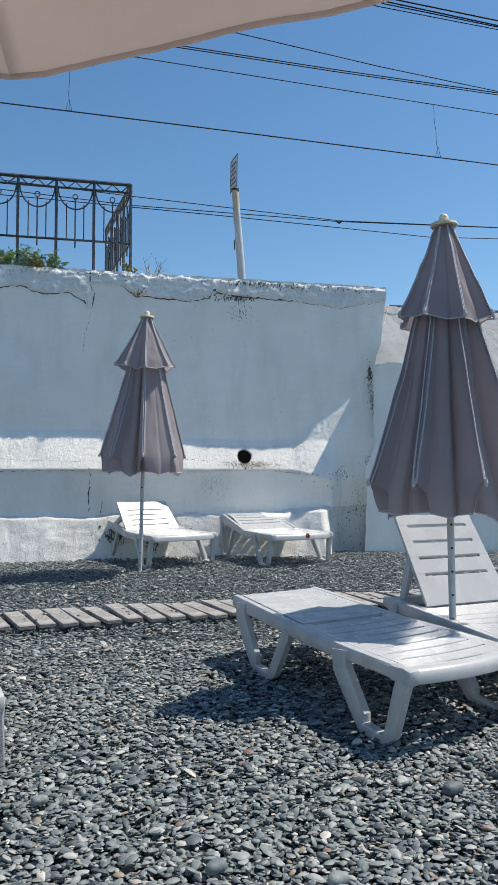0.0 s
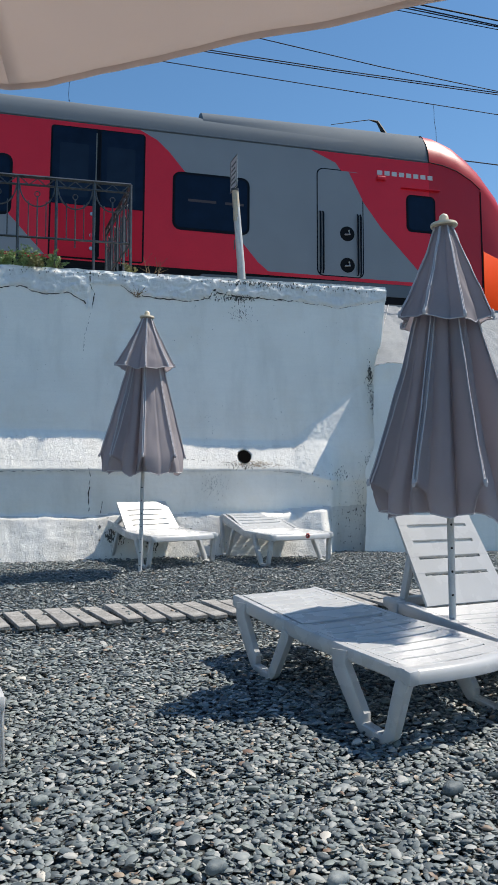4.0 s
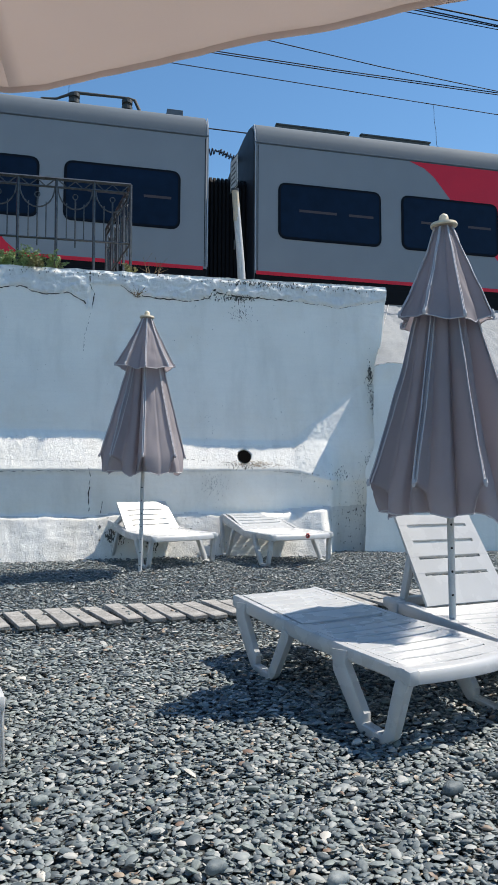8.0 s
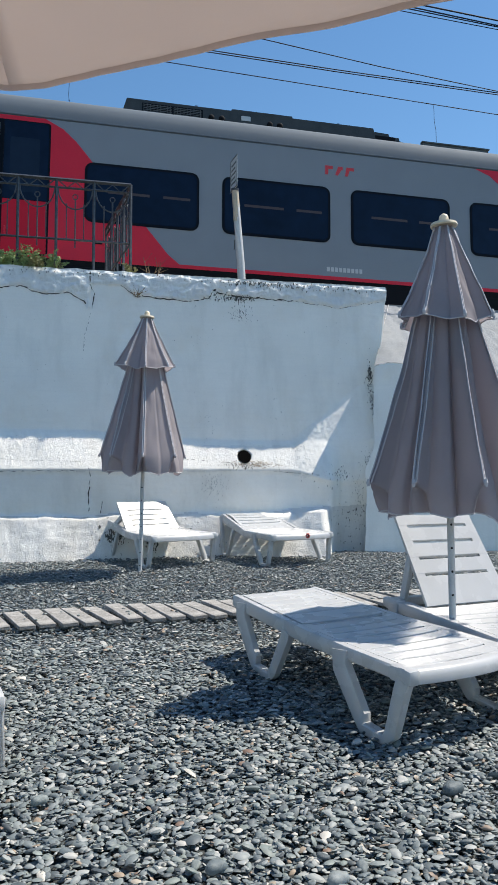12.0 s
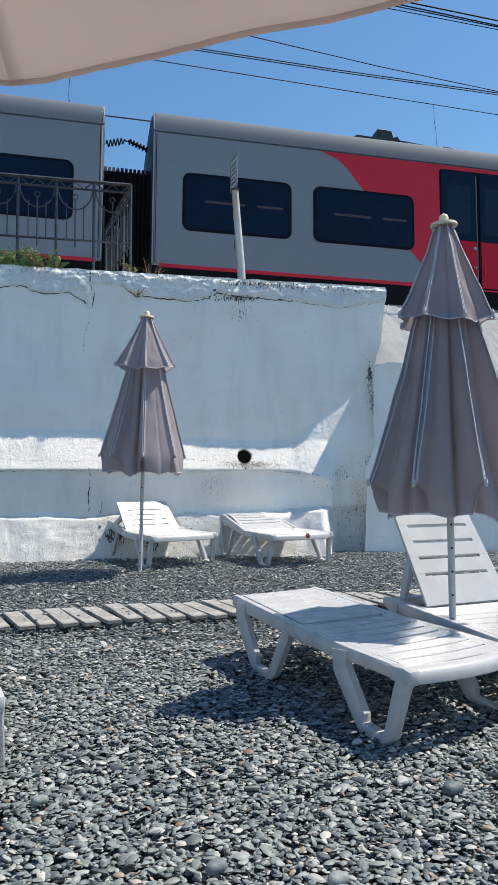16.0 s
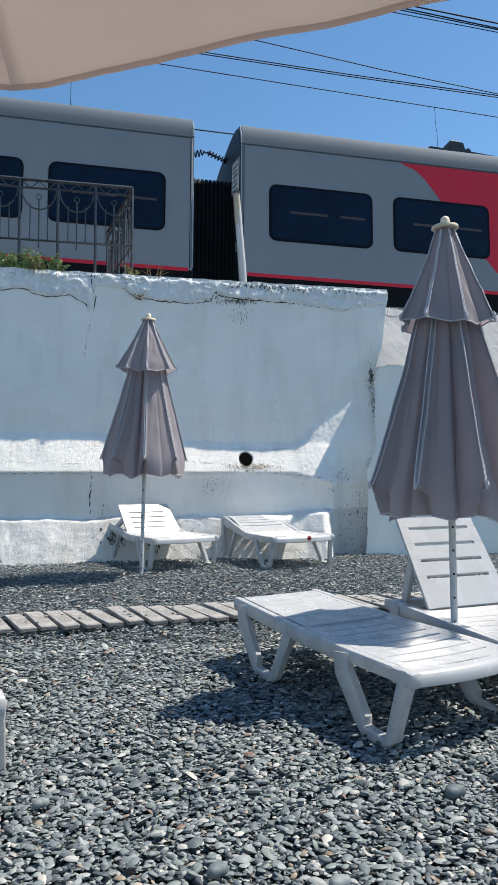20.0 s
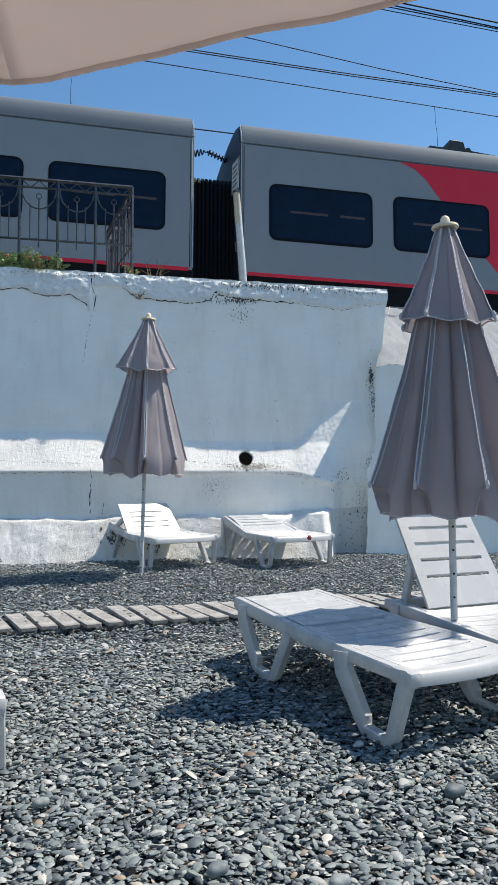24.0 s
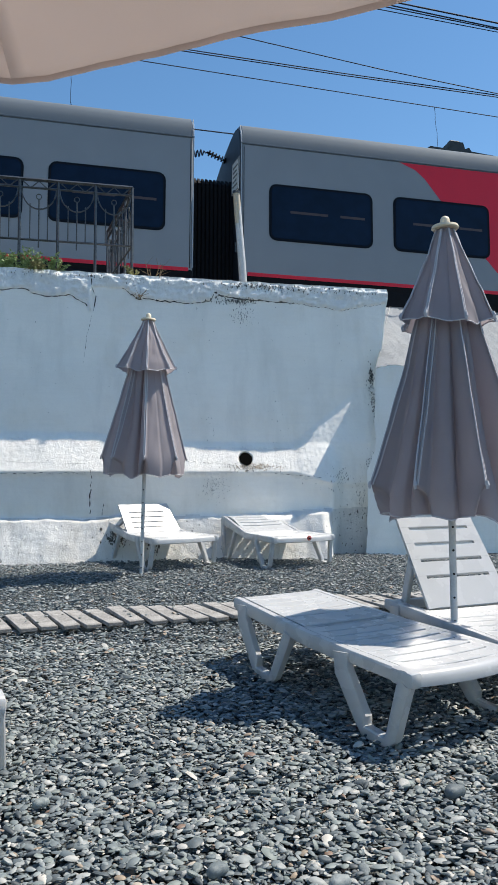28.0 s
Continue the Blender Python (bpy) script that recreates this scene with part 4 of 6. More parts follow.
def head_car():
    car = empty("train_head_car")
    car_shell(car, 24.75, 47.72, (True, False))
    underframe(car, 24.8, 48.8)
    for d0, d1 in ((30.11, 31.70), (40.82, 42.4)):
        red_band(car, d0, d1)
        car_door(car, d0, d1)
    for a, b in ((25.2, 27.17), (27.57, 29.57), (36.44, 37.84), (38.24, 40.22), (42.88, 44.25)):
        car_window(car, a, b)
    socket(car, 32.3)
    marking_logo(car, 35.04, 6.6, 0.56)
    marking_bars(car, 35.13, 4.73, 0.66, 9, 0.08)
    roof_box(car, 31.68, 37.42)
    roof_rack(car, 25.2, 26.8)
    roof_rack(car, 26.9, 28.5)
    roof_box(car, 38.18, 39.7, 0.24, 0.6, "roof_vent", False)
    # accessibility plate
    bm = bmesh.new()
    box(bm, (29.76, -0.008, 5.74), (29.94, 0, 5.91))
    k = part("notice_plate", bm, M_WHITE, car, "white notice plate with a dark symbol")
    bm = bmesh.new()
    box(bm, (29.82, -0.011, 5.79), (29.86, -0.008, 5.87))
    r = bmesh.ops.create_circle(bm, cap_ends=True, segments=12, radius=0.03)
    bmesh.ops.transform(bm, matrix=Matrix.Translation((29.85, -0.0095, 5.795)) @ Matrix.Rotation(radians(90), 4, "X"), verts=r["verts"])
    part("symbol", bm, M_UNDER, k)
    nose(car)
    gangway(car, 23.95, 24.75)
    # red front field
    bm = bmesh.new()
    side_plate(bm, [(45.4, Z_EDGE), (45.86, 6.76), (46.1, 6.45), (46.3, 6.19), (46.75, 5.59), (47.7, 4.598), (47.72, 4.598), (47.72, Z_EDGE)], 0.002, -0.004)
    part("red_band", bm, M_TRED, car, "dark red painted cab field")
    # driver's door, split outlines, grab rails and recessed handles
    bm = bmesh.new()
    side_plate(bm, round_rect(45.5, 4.6, 46.4, 6.63, 0.12), 0.0, -0.002)
    part("cab_door_gap", bm, M_TFRAME, car)
    bm = bmesh.new()
    side_plate(bm, round_rect(45.52, 4.62, 46.38, 6.61, 0.11), 0.0, -0.005)
    dr = part("cab_door", bm, M_TGREY, car, "grey driver's door with two recessed handles")
    bm = bmesh.new()
    side_plate(bm, [(46.12, 6.6), (46.38, 6.6), (46.38, 6.1)], -0.005, -0.007)
    part("red_corner", bm, M_TRED, dr)
    for s in (45.56, 46.28):
        for o in (0, 0.055):
            bm = bmesh.new()
            tube(bm, [(s + o, -0.005, 4.65), (s + o, -0.04, 4.7), (s + o, -0.04, 5.75), (s + o, -0.005, 5.8)], 0.016, 6)
            part("grab_rail", bm, M_TFRAME, dr)
    for z in (5.42, 4.83):
        bm = bmesh.new()
        # Flat dark disc paints the shade in the hollow behind the lever.
        r = bmesh.ops.create_circle(bm, cap_ends=True, segments=20, radius=0.14)
        bmesh.ops.transform(bm, matrix=Matrix.Translation((46.08, -0.008, z)) @ Matrix.Rotation(radians(90), 4, "X"), verts=r["verts"])
        rc = part("handle_recess", bm, M_UNDER, dr)
        bm = bmesh.new()
        tube(bm, [(46.1, -0.03, z + 0.06), (46.12, -0.04, z - 0.02), (46.02, -0.04, z - 0.03)], 0.016, 6)
        part("lever", bm, M_STEEL, rc)
    # cab side window with visor
    bm = bmesh.new()
    side_plate(bm, round_rect(47.25, 5.57, 47.84, 6.29, 0.1), 0.0, -0.010)
    w = part("cab_window", bm, M_TFRAME, car, "black-framed cab side window")
    bm = bmesh.new()
    side_plate(bm, round_rect(47.29, 5.61, 47.8, 6.25, 0.08), -0.010, -0.014)
    part("pane", bm, M_TGLASS, w)
    bm = bmesh.new()
    bar(bm, [(47.15, -0.03, 6.40), (47.92, -0.03, 6.41)], 0.06, 0.025)
    part("visor", bm, M_TRED, car)
    bm = bmesh.new()
    box(bm, (46.66, -0.06, 6.5), (46.84, 0, 6.58), bevel=0.02)
    part("marker_lamp", bm, M_TRED, car)
    marking_bars(car, 46.68, 6.66, 1.16, 8, 0.085)
    # roof aerial of the cab
    bm = bmesh.new()
    tube(bm, [(47.32, 0.9, 7.74), (47.24, 0.9, 7.95), (47.08, 0.9, 8.2), (46.9, 0.9, 8.22), (46.1, 0.9, 8.02)], [0.07, 0.05, 0.03, 0.008, 0.006], 6)
    part("aerial", bm, M_PANTO, car, "black roof aerial")
    bm = bmesh.new()
    tube(bm, [(37.5, 0.9, 7.5), (37.55, 0.9, 7.7), (37.66, 0.9, 8.05), (37.78, 0.9, 8.36)], [0.09, 0.06, 0.028, 0.012], 6)
    tube(bm, [(37.78, 0.9, 8.36), (38.6, 0.9, 8.32), (39.6, 0.9, 8.3), (41.0, 0.9, 8.26)], 0.006, 4)
    for k in range(7):
        tube(bm, [(37.84 + 0.09 * k, 0.9, 8.357 - 0.004 * k), (37.87 + 0.09 * k, 0.9, 8.356 - 0.004 * k)], 0.014, 5)
    tube(bm, [(38.62, 0.9, 7.55), (38.6, 0.9, 8.32)], [0.012, 0.006], 5)
    part("aerial", bm, M_PANTO, car, "black roof aerial")
    return car


def nose_ring(s, ys, e, t):
    """Half-round section of the cab: flank to height e, quarter round to the top t."""
    w = 0.75
    half = [(ys, 4.3), (ys, 4.6), (ys, (4.6 + e) / 2), (ys, e)]
    half += [(ys + w * (1 - math.cos(radians(a))), e + (t - e) * math.sin(radians(a))) for a in (12, 28, 45, 62, 78, 90)]
    half += [(max(1.2, ys + w + 0.05), t + 0.01), (T_W / 2, t + 0.02)]
    ring = half + [(T_W - y, z) for y, z in half[-2::-1]]
    return [(s, y, z) for y, z in ring]


def nose(car):
    """Rounded red nose with an orange lower apron, behind it the raised grey cab roof."""
    bm = bmesh.new()
    loft(bm, [nose_ring(*q) for q in ((43.35, 0.03, 6.96, 7.45), (43.42, 0.02, 6.97, 7.74), (45.5, 0.01, 6.97, 7.77), (47.72, 0.0, 6.97, 7.80))])
    part("cab_roof", bm, M_TROOF, car, "raised grey cab roof", True)
    bm = bmesh.new()
    loft(bm, [nose_ring(*q) for q in ((47.722, 0.0, 6.97, 7.80), (48.0, 0.0, 6.94, 7.77), (48.3, 0.0, 6.86, 7.66), (48.6, 0.005, 6.70, 7.44), (48.86, 0.01, 6.50, 7.2), (49.18, 0.03, 6.12, 6.82),
                                         (49.44, 0.08, 5.68, 6.36), (49.65, 0.16, 5.22, 5.85), (49.8, 0.27, 4.87, 5.4), (49.92, 0.42, 4.65, 5.0), (50.0, 0.6, 4.5, 4.7))])
    part("nose", bm, M_TNOSE, car, "rounded glossy red nose", True)
    bm = bmesh.new()
    tube(bm, [(47.722, -0.004, 6.97), (48.0, -0.004, 6.94), (48.3, -0.004, 6.86), (48.6, 0.0, 6.7), (48.8, 0.004, 6.54)], 0.009, 5)
    part("seam", bm, M_UNDER, car, "dark panel joint")
    bm = bmesh.new()
    tube(bm, [(47.722, -0.003, 6.97), (47.722, 0.01, 7.15), (47.722, 0.1, 7.38), (47.722, 0.3, 7.65), (47.722, 0.75, 7.806)], 0.012, 5)
    part("seam", bm, M_UNDER, car, "dark panel joint")
    bm = bmesh.new()
    side_plate(bm, [(48.79, 4.5), (48.815, 4.5), (48.8, 6.5), (48.78, 6.5)], 0.1, -0.004)
    part("seam", bm, M_UNDER, car)
    bm = bmesh.new()
    secs = []
    for s, w, zt in ((48.82, 1.004, 5.36), (49.2, 0.99, 5.22), (49.5, 0.955, 5.06), (49.78, 0.88, 4.88), (49.98, 0.76, 4.62), (50.1, 0.62, 4.3)):
        h = T_W / 2
        secs.append([(s, h - h * w - 0.008, 3.9), (s, h - h * w - 0.008, zt - 0.06), (s, h - h * w + 0.04, zt), (s, h + h * w - 0.04, zt), (s, h + h * w + 0.008, zt - 0.06), (s, h + h * w + 0.008, 3.9)])
    loft(bm, secs)
    part("apron", bm, M_TORANGE, car, "bright orange lower nose apron", True)
    bm = bmesh.new()
    side_plate(bm, [(47.6, 4.3), (48.82, 4.3), (48.82, 4.47), (47.6, 4.47)], 0.02, -0.006)
    part("apron_strip", bm, M_TORANGE, car)
    for y in (0.6, T_W - 0.6):
        bm = bmesh.new()
        box(bm, (49.6, y - 0.2, 4.98), (49.75, y + 0.2, 5.12), bevel=0.03)
        part("headlight", bm, M_TGLASS, car)


head = tagged(head_car(), "red and grey electric train leading car with an orange-red rounded nose", "train car", "cars of the train")
car_two = tagged(middle_car(True), "grey and red electric train car with a raised pantograph", "train car", "cars of the train")
car_three = tagged(copy_thing(car_two, Matrix.Translation((0, 0, 0))), "grey and red electric train car coupled behind", "train car", "cars of the train")
for o in list(car_three.children_recursive):
    if o.name.split(".")[0] in ("pantograph_base", "roof_busbar", "vent_box") or (o.parent and o.parent.name.split(".")[0] in ("pantograph_base", "roof_busbar")):
        o["gone"] = 1
for o in [x for x in car_three.children_recursive if "gone" in x.keys()]:
    bpy.data.objects.remove(o)


def train_at(s, shift=0.0):
    return T_BASE @ Matrix.Translation((s + shift, 0, 0))


TRAIN_WAY = [(0.0, -70.2), (1.0, -63.3), (2.0, -56.6), (2.5, -53.3), (3.0, -50.08), (3.5, -47.11), (4.5, -41.5), (5.5, -36.22), (6.0, -33.74), (6.5, -31.33), (7.0, -29.03), (7.5, -26.82), (8.0, -24.69), (8.5, -22.63), (9.0, -20.64), (9.5, -18.73),
             (10.0, -16.88), (10.5, -15.1), (11.0, -13.41), (11.5, -11.78), (12.0, -10.2), (12.5, -8.67), (13.5, -5.9), (14.5, -3.62), (15.0, -2.79), (15.5, -2.095), (16.0, -1.502), (16.5, -1.015), (17.0, -0.63), (17.5, -0.326), (18.0, -0.106), (18.5, 0.008), (19.0, 0.028), (23.5, 0.028), (28.0, 0.028)]


# ---------------------------------------------------------------- overhead wires
def wire(name, pts, r, label, group=""):
    bm = bmesh.new()
    tube(bm, pts, r, 5)
    return tagged(part(name, bm, M_WIRE), label, "wire", group)


def wire_pt(u, n, z):
    return Vector((u * math.cos(TH) - n * math.sin(TH), 12.159 + u * math.sin(TH) + n * math.cos(TH), z))


def strung(pts, n, k=6):
    """Points on a slack wire through a few supports, given as (along, height)."""
    out = []
    for (a, za), (b, zb) in zip(pts, pts[1:]):
        out += [wire_pt(a + (b - a) * i / k, n, za + (zb - za) * i / k) for i in range(k)]
    return out + [wire_pt(pts[-1][0], n, pts[-1][1])]


def build_wires():
    G = "overhead wires"
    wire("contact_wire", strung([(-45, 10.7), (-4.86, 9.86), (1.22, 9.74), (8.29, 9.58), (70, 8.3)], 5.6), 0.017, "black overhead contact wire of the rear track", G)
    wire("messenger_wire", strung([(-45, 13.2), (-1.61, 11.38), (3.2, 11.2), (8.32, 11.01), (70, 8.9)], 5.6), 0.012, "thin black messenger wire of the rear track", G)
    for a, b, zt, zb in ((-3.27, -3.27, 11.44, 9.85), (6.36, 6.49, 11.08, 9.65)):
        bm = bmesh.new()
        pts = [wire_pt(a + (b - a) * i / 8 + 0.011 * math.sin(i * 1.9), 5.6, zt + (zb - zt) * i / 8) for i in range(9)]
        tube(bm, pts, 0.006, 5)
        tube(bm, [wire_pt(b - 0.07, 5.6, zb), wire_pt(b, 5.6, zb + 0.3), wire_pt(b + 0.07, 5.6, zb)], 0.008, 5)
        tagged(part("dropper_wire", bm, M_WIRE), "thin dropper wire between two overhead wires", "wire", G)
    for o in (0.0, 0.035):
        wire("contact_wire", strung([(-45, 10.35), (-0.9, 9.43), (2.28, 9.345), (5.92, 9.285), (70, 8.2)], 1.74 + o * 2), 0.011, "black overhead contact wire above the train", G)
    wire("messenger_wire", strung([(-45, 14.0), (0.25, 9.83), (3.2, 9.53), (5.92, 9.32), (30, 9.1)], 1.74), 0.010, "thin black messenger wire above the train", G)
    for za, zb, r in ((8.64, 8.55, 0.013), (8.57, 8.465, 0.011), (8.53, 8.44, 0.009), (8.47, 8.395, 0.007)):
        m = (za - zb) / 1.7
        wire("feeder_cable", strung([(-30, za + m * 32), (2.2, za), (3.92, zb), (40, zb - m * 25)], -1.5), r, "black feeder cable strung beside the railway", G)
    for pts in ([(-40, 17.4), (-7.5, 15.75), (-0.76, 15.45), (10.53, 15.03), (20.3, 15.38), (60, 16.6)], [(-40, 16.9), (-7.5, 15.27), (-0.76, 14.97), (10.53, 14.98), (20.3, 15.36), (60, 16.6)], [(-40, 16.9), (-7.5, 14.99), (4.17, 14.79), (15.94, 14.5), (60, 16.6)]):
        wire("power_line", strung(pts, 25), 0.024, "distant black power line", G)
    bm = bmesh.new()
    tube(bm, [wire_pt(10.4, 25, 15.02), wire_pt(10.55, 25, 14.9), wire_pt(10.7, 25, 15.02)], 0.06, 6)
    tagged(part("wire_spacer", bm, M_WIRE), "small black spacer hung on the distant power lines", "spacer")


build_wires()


def build_track():
    bm = bmesh.new()
    prof = [(-0.9, 2.4), (-0.6, 3.2), (4.1, 3.2), (4.4, 2.4)]
    a = [bm.verts.new(T_BASE @ Vector((-100, y, z - (1.6 if z < 3 else 0)))) for y, z in prof]
    b = [bm.verts.new(T_BASE @ Vector((70, y, z - (1.6 if z < 3 else 0)))) for y, z in prof]
    bm.faces.new(a)
    bm.faces.new(b)
    for i in range(4):
        bm.faces.new((a[i], a[(i + 1) % 4], b[(i + 1) % 4], b[i]))
    bed = tagged(part("trackbed", bm, M_BALLAST), "stone ballast bed of the railway", "trackbed", kind="structure")
    for y in (T_W / 2 - 0.79, T_W / 2 + 0.79):
        bm = bmesh.new()
        for lo, hi in (((-100, y - 0.036, 3.38), (70, y + 0.036, 3.43)), ((-100, y - 0.01, 3.26), (70, y + 0.01, 3.385)), ((-100, y - 0.07, 3.2), (70, y + 0.07, 3.265))):
            box(bm, lo, hi, T_BASE)
        part("rail", bm, M_STEEL, bed, "steel running rail")


build_track()


# ---------------------------------------------------------------- terrace edge: railing, sign post, weeds
def rail_panel(parent, a, b, ztop, bays, first_post=True):
    """A wrought-iron run from a to b (feet), its posts, rails and ornaments as parts."""
    a, b = Vector(a), Vector(b)
    run = b - a
    h2, hb = ztop - 0.105, ztop - 0.77

    def at(t, z):
        q = a + run * t
        return Vector((q.x, q.y, z))
    for t in range(0 if first_post else 1, bays + 1):
        bm = bmesh.new()
        tube(bm, [at(t / bays, a.z), at(t / bays, ztop)], 0.019, 4)
        part("post", bm, M_IRON, parent)
    for z, r in ((ztop, 0.024), (h2, 0.015), (hb, 0.015)):
        bm = bmesh.new()
        tube(bm, [at(0, z), at(1, z)], r, 4)
        part("rail", bm, M_IRON, parent)
    for k in range(bays):
        t0, dt = k / bays, 1 / bays
        bm = bmesh.new()
        zig = [(0.06, ztop - 0.015), (0.28, h2), (0.5, ztop - 0.015), (0.72, h2), (0.94, ztop - 0.015)]
        tube(bm, [at(t0 + dt * x, z) for x, z in zig], 0.009, 5)
        part("zigzag_bar", bm, M_IRON, parent)
        bm = bmesh.new()
        tube(bm, [at(t0 + dt * (0.5 - 0.46 * math.cos(math.pi * i / 14)), h2 - 0.27 * math.sin(math.pi * i / 14)) for i in range(15)], 0.010, 5)
        part("scroll_bar", bm, M_IRON, parent)
        for x, z1 in ((0.27, h2 - 0.2), (0.73, h2 - 0.2)):
            bm = bmesh.new()
            tube(bm, [at(t0 + dt * x, hb), at(t0 + dt * x, z1)], 0.008, 5)
            part("baluster", bm, M_IRON, parent)
        bm = bmesh.new()
        c = at(t0 + dt * 0.5, h2 - 0.11)
        d = run.normalized()
        tube(bm, [at(t0 + dt * 0.5, hb - 0.1), at(t0 + dt * 0.5, h2 - 0.145)], 0.010, 5)
        tube(bm, [c + d * (0.032 * math.cos(6.283 * i / 14)) + Vector((0, 0, 0.032 * math.sin(6.283 * i / 14))) for i in range(15)], 0.007, 5)
        part("ring_baluster", bm, M_IRON, parent)


def build_fence():
    f = empty("iron_railing")
    zt = P(0, 0, 4.255).z
    corner = wall_pt(-1.33, -0.15, 3.1)
    left = wall_pt(-1.33 - 0.405 * 7, -0.15, 3.1)
    rail_panel(f, corner, left, zt, 7)
    back = corner + K * 1.55 * Vector((-math.sin(radians(21.5)), math.cos(radians(21.5)), 0))
    rail_panel(f, corner, back, zt, 4, False)
    # C-shaped scrolls on the return panel
    for t in (0.3, 0.55, 0.8):
        for z0, s in ((zt - 0.32, 1), (zt - 0.52, -1)):
            c = corner.lerp(back, t)
            d = (back - corner).normalized()
            bm = bmesh.new()
            tube(bm, [Vector((c.x, c.y, z0)) + d * (s * 0.085 * (1 - 0.03 * i) * math.cos(0.5 + 0.36 * i)) + Vector((0, 0, 0.085 * (1 - 0.03 * i) * math.sin(0.5 + 0.36 * i))) for i in range(15)], 0.011, 5)
            part("c_scroll", bm, M_IRON, f)
    f.matrix_world = Matrix.Identity(4)
    tagged(f, "black wrought-iron railing with half-round scrolls on the wall top", "railing")


build_fence()


def build_sign_post():
    sp = empty("sign_post")
    foot, head_pt = (EYE + 1.07 * (q - EYE) for q in (wall_pt(0.08, -0.6, 2.7), wall_pt(-0.045, -0.6, 4.49)))
    bm = bmesh.new()
    tube(bm, [foot, foot.lerp(head_pt, 0.5) + Vector((0.01, 0, 0)), head_pt], [0.067, 0.058, 0.049], 16)
    part("pole", bm, M_POLE, sp, "white painted steel pole", True)
    bm = bmesh.new()
    tube(bm, [foot.lerp(head_pt, 0.78), foot.lerp(head_pt, 0.9), head_pt], [0.0535, 0.0525, 0.0505], 16)
    part("rusty_top", bm, M_RUST, sp, "rust-streaked top of the pole", True)
    bm = bmesh.new()
    tube(bm, [head_pt - Vector((0, 0, 0.02)), head_pt + Vector((0, 0, 0.015))], 0.06, 16)
    part("cap", bm, M_IRON, sp, "rusty cap ring")
    bm = bmesh.new()
    tube(bm, [head_pt, head_pt + Vector((0.01, 0, 0.1))], 0.015, 6)
    part("bracket", bm, M_PANTO, sp)
    bm = bmesh.new()
    box(bm, (-0.075, -0.01, -0.07), (-0.055, 0.01, 0.07), Matrix.Translation(foot.lerp(head_pt, 0.62)))
    part("clamp", bm, M_IRON, sp)
    # plate seen almost edge-on
    m = Matrix.Translation(head_pt + Vector((-0.012, 0, 0.25))) @ Matrix.Rotation(radians(-73), 4, "Z") @ Matrix.Rotation(radians(90), 4, "X") @ Matrix.Rotation(radians(-4), 4, "Z")
    bm = bmesh.new()
    prism(bm, [(-0.19, -0.24), (0.19, -0.24), (0.19, 0.24), (-0.19, 0.24)], 0.008, m)
    pl = part("plate", bm, M_SIGN, sp, "weathered white sign plate with a dark border and unreadable lines")
    bm = bmesh.new()
    for x0, y0, x1, y1 in ((-0.19, -0.24, 0.19, -0.222), (-0.19, 0.222, 0.19, 0.24), (-0.19, -0.222, -0.172, 0.222), (0.172, -0.222, 0.19, 0.222)):
        box(bm, (x0, y0, 0.008), (x1, y1, 0.011), m)
    part("border", bm, M_IRON, pl)
    for k in range(5):
        bm = bmesh.new()
        y = 0.14 - 0.07 * k
        box(bm, (-0.13, y - 0.014, 0.008), (0.13 - 0.05 * (k % 2), y + 0.014, 0.011), m)
        part("text_bar", bm, M_RUSTGREY, pl)
    tagged(sp, "leaning white pole with a small weathered sign plate", "sign post")


build_sign_post()


def weed(name, base, n, height, spread, seed, label, material=None, leafy=True):
    rnd = random.Random(seed)
    w = empty(name)
    for k in range(n):
        bm = bmesh.new()
        o = Vector((rnd.gauss(0, spread * 0.45), rnd.gauss(0, 0.06), 0))
        lean = Vector((rnd.gauss(0, 0.4), rnd.gauss(0, 0.25), 1)).normalized()
        h = height * rnd.uniform(0.55, 1.1)
        pts = [Vector(base) + o + lean * h * t + Vector((lean.x, lean.y, -0.3)) * 0.25 * h * t * t for t in (0, 0.35, 0.7, 1)]
        tube(bm, pts, [0.005, 0.004, 0.003, 0.0015], 4)
        part("stem", bm, M_STALK if not leafy else M_LEAF, w)
        if leafy:
            bm = bmesh.new()
            for j in range(46):
                t = rnd.uniform(0.2, 1)
                i = min(int(t * 3), 2)
                q = pts[i].lerp(pts[i + 1], t * 3 - i)
                d = Vector((rnd.gauss(0, 1), rnd.gauss(0, 1), rnd.uniform(-0.2, 0.9))).normalized()
                l = rnd.uniform(0.025, 0.06)
                sd = d.cross(Vector((rnd.gauss(0, 1), rnd.gauss(0, 1), rnd.gauss(0, 1)))).normalized() * l * 0.2
                bm.faces.new([bm.verts.new(q), bm.verts.new(q + d * l * 0.5 + sd), bm.verts.new(q + d * l), bm.verts.new(q + d * l * 0.5 - sd)])
            part("leaves", bm, material or M_LEAF, w)
        else:
            for j in range(3):
                bm = bmesh.new()
                q = pts[1 + j % 2]
                tube(bm, [q, q + Vector((rnd.gauss(0, 0.09), rnd.gauss(0, 0.05), rnd.uniform(0.03, 0.12)))], [0.003, 0.001], 4)
                part("twig", bm, M_STALK, w)
    return tagged(w, label, "plant")


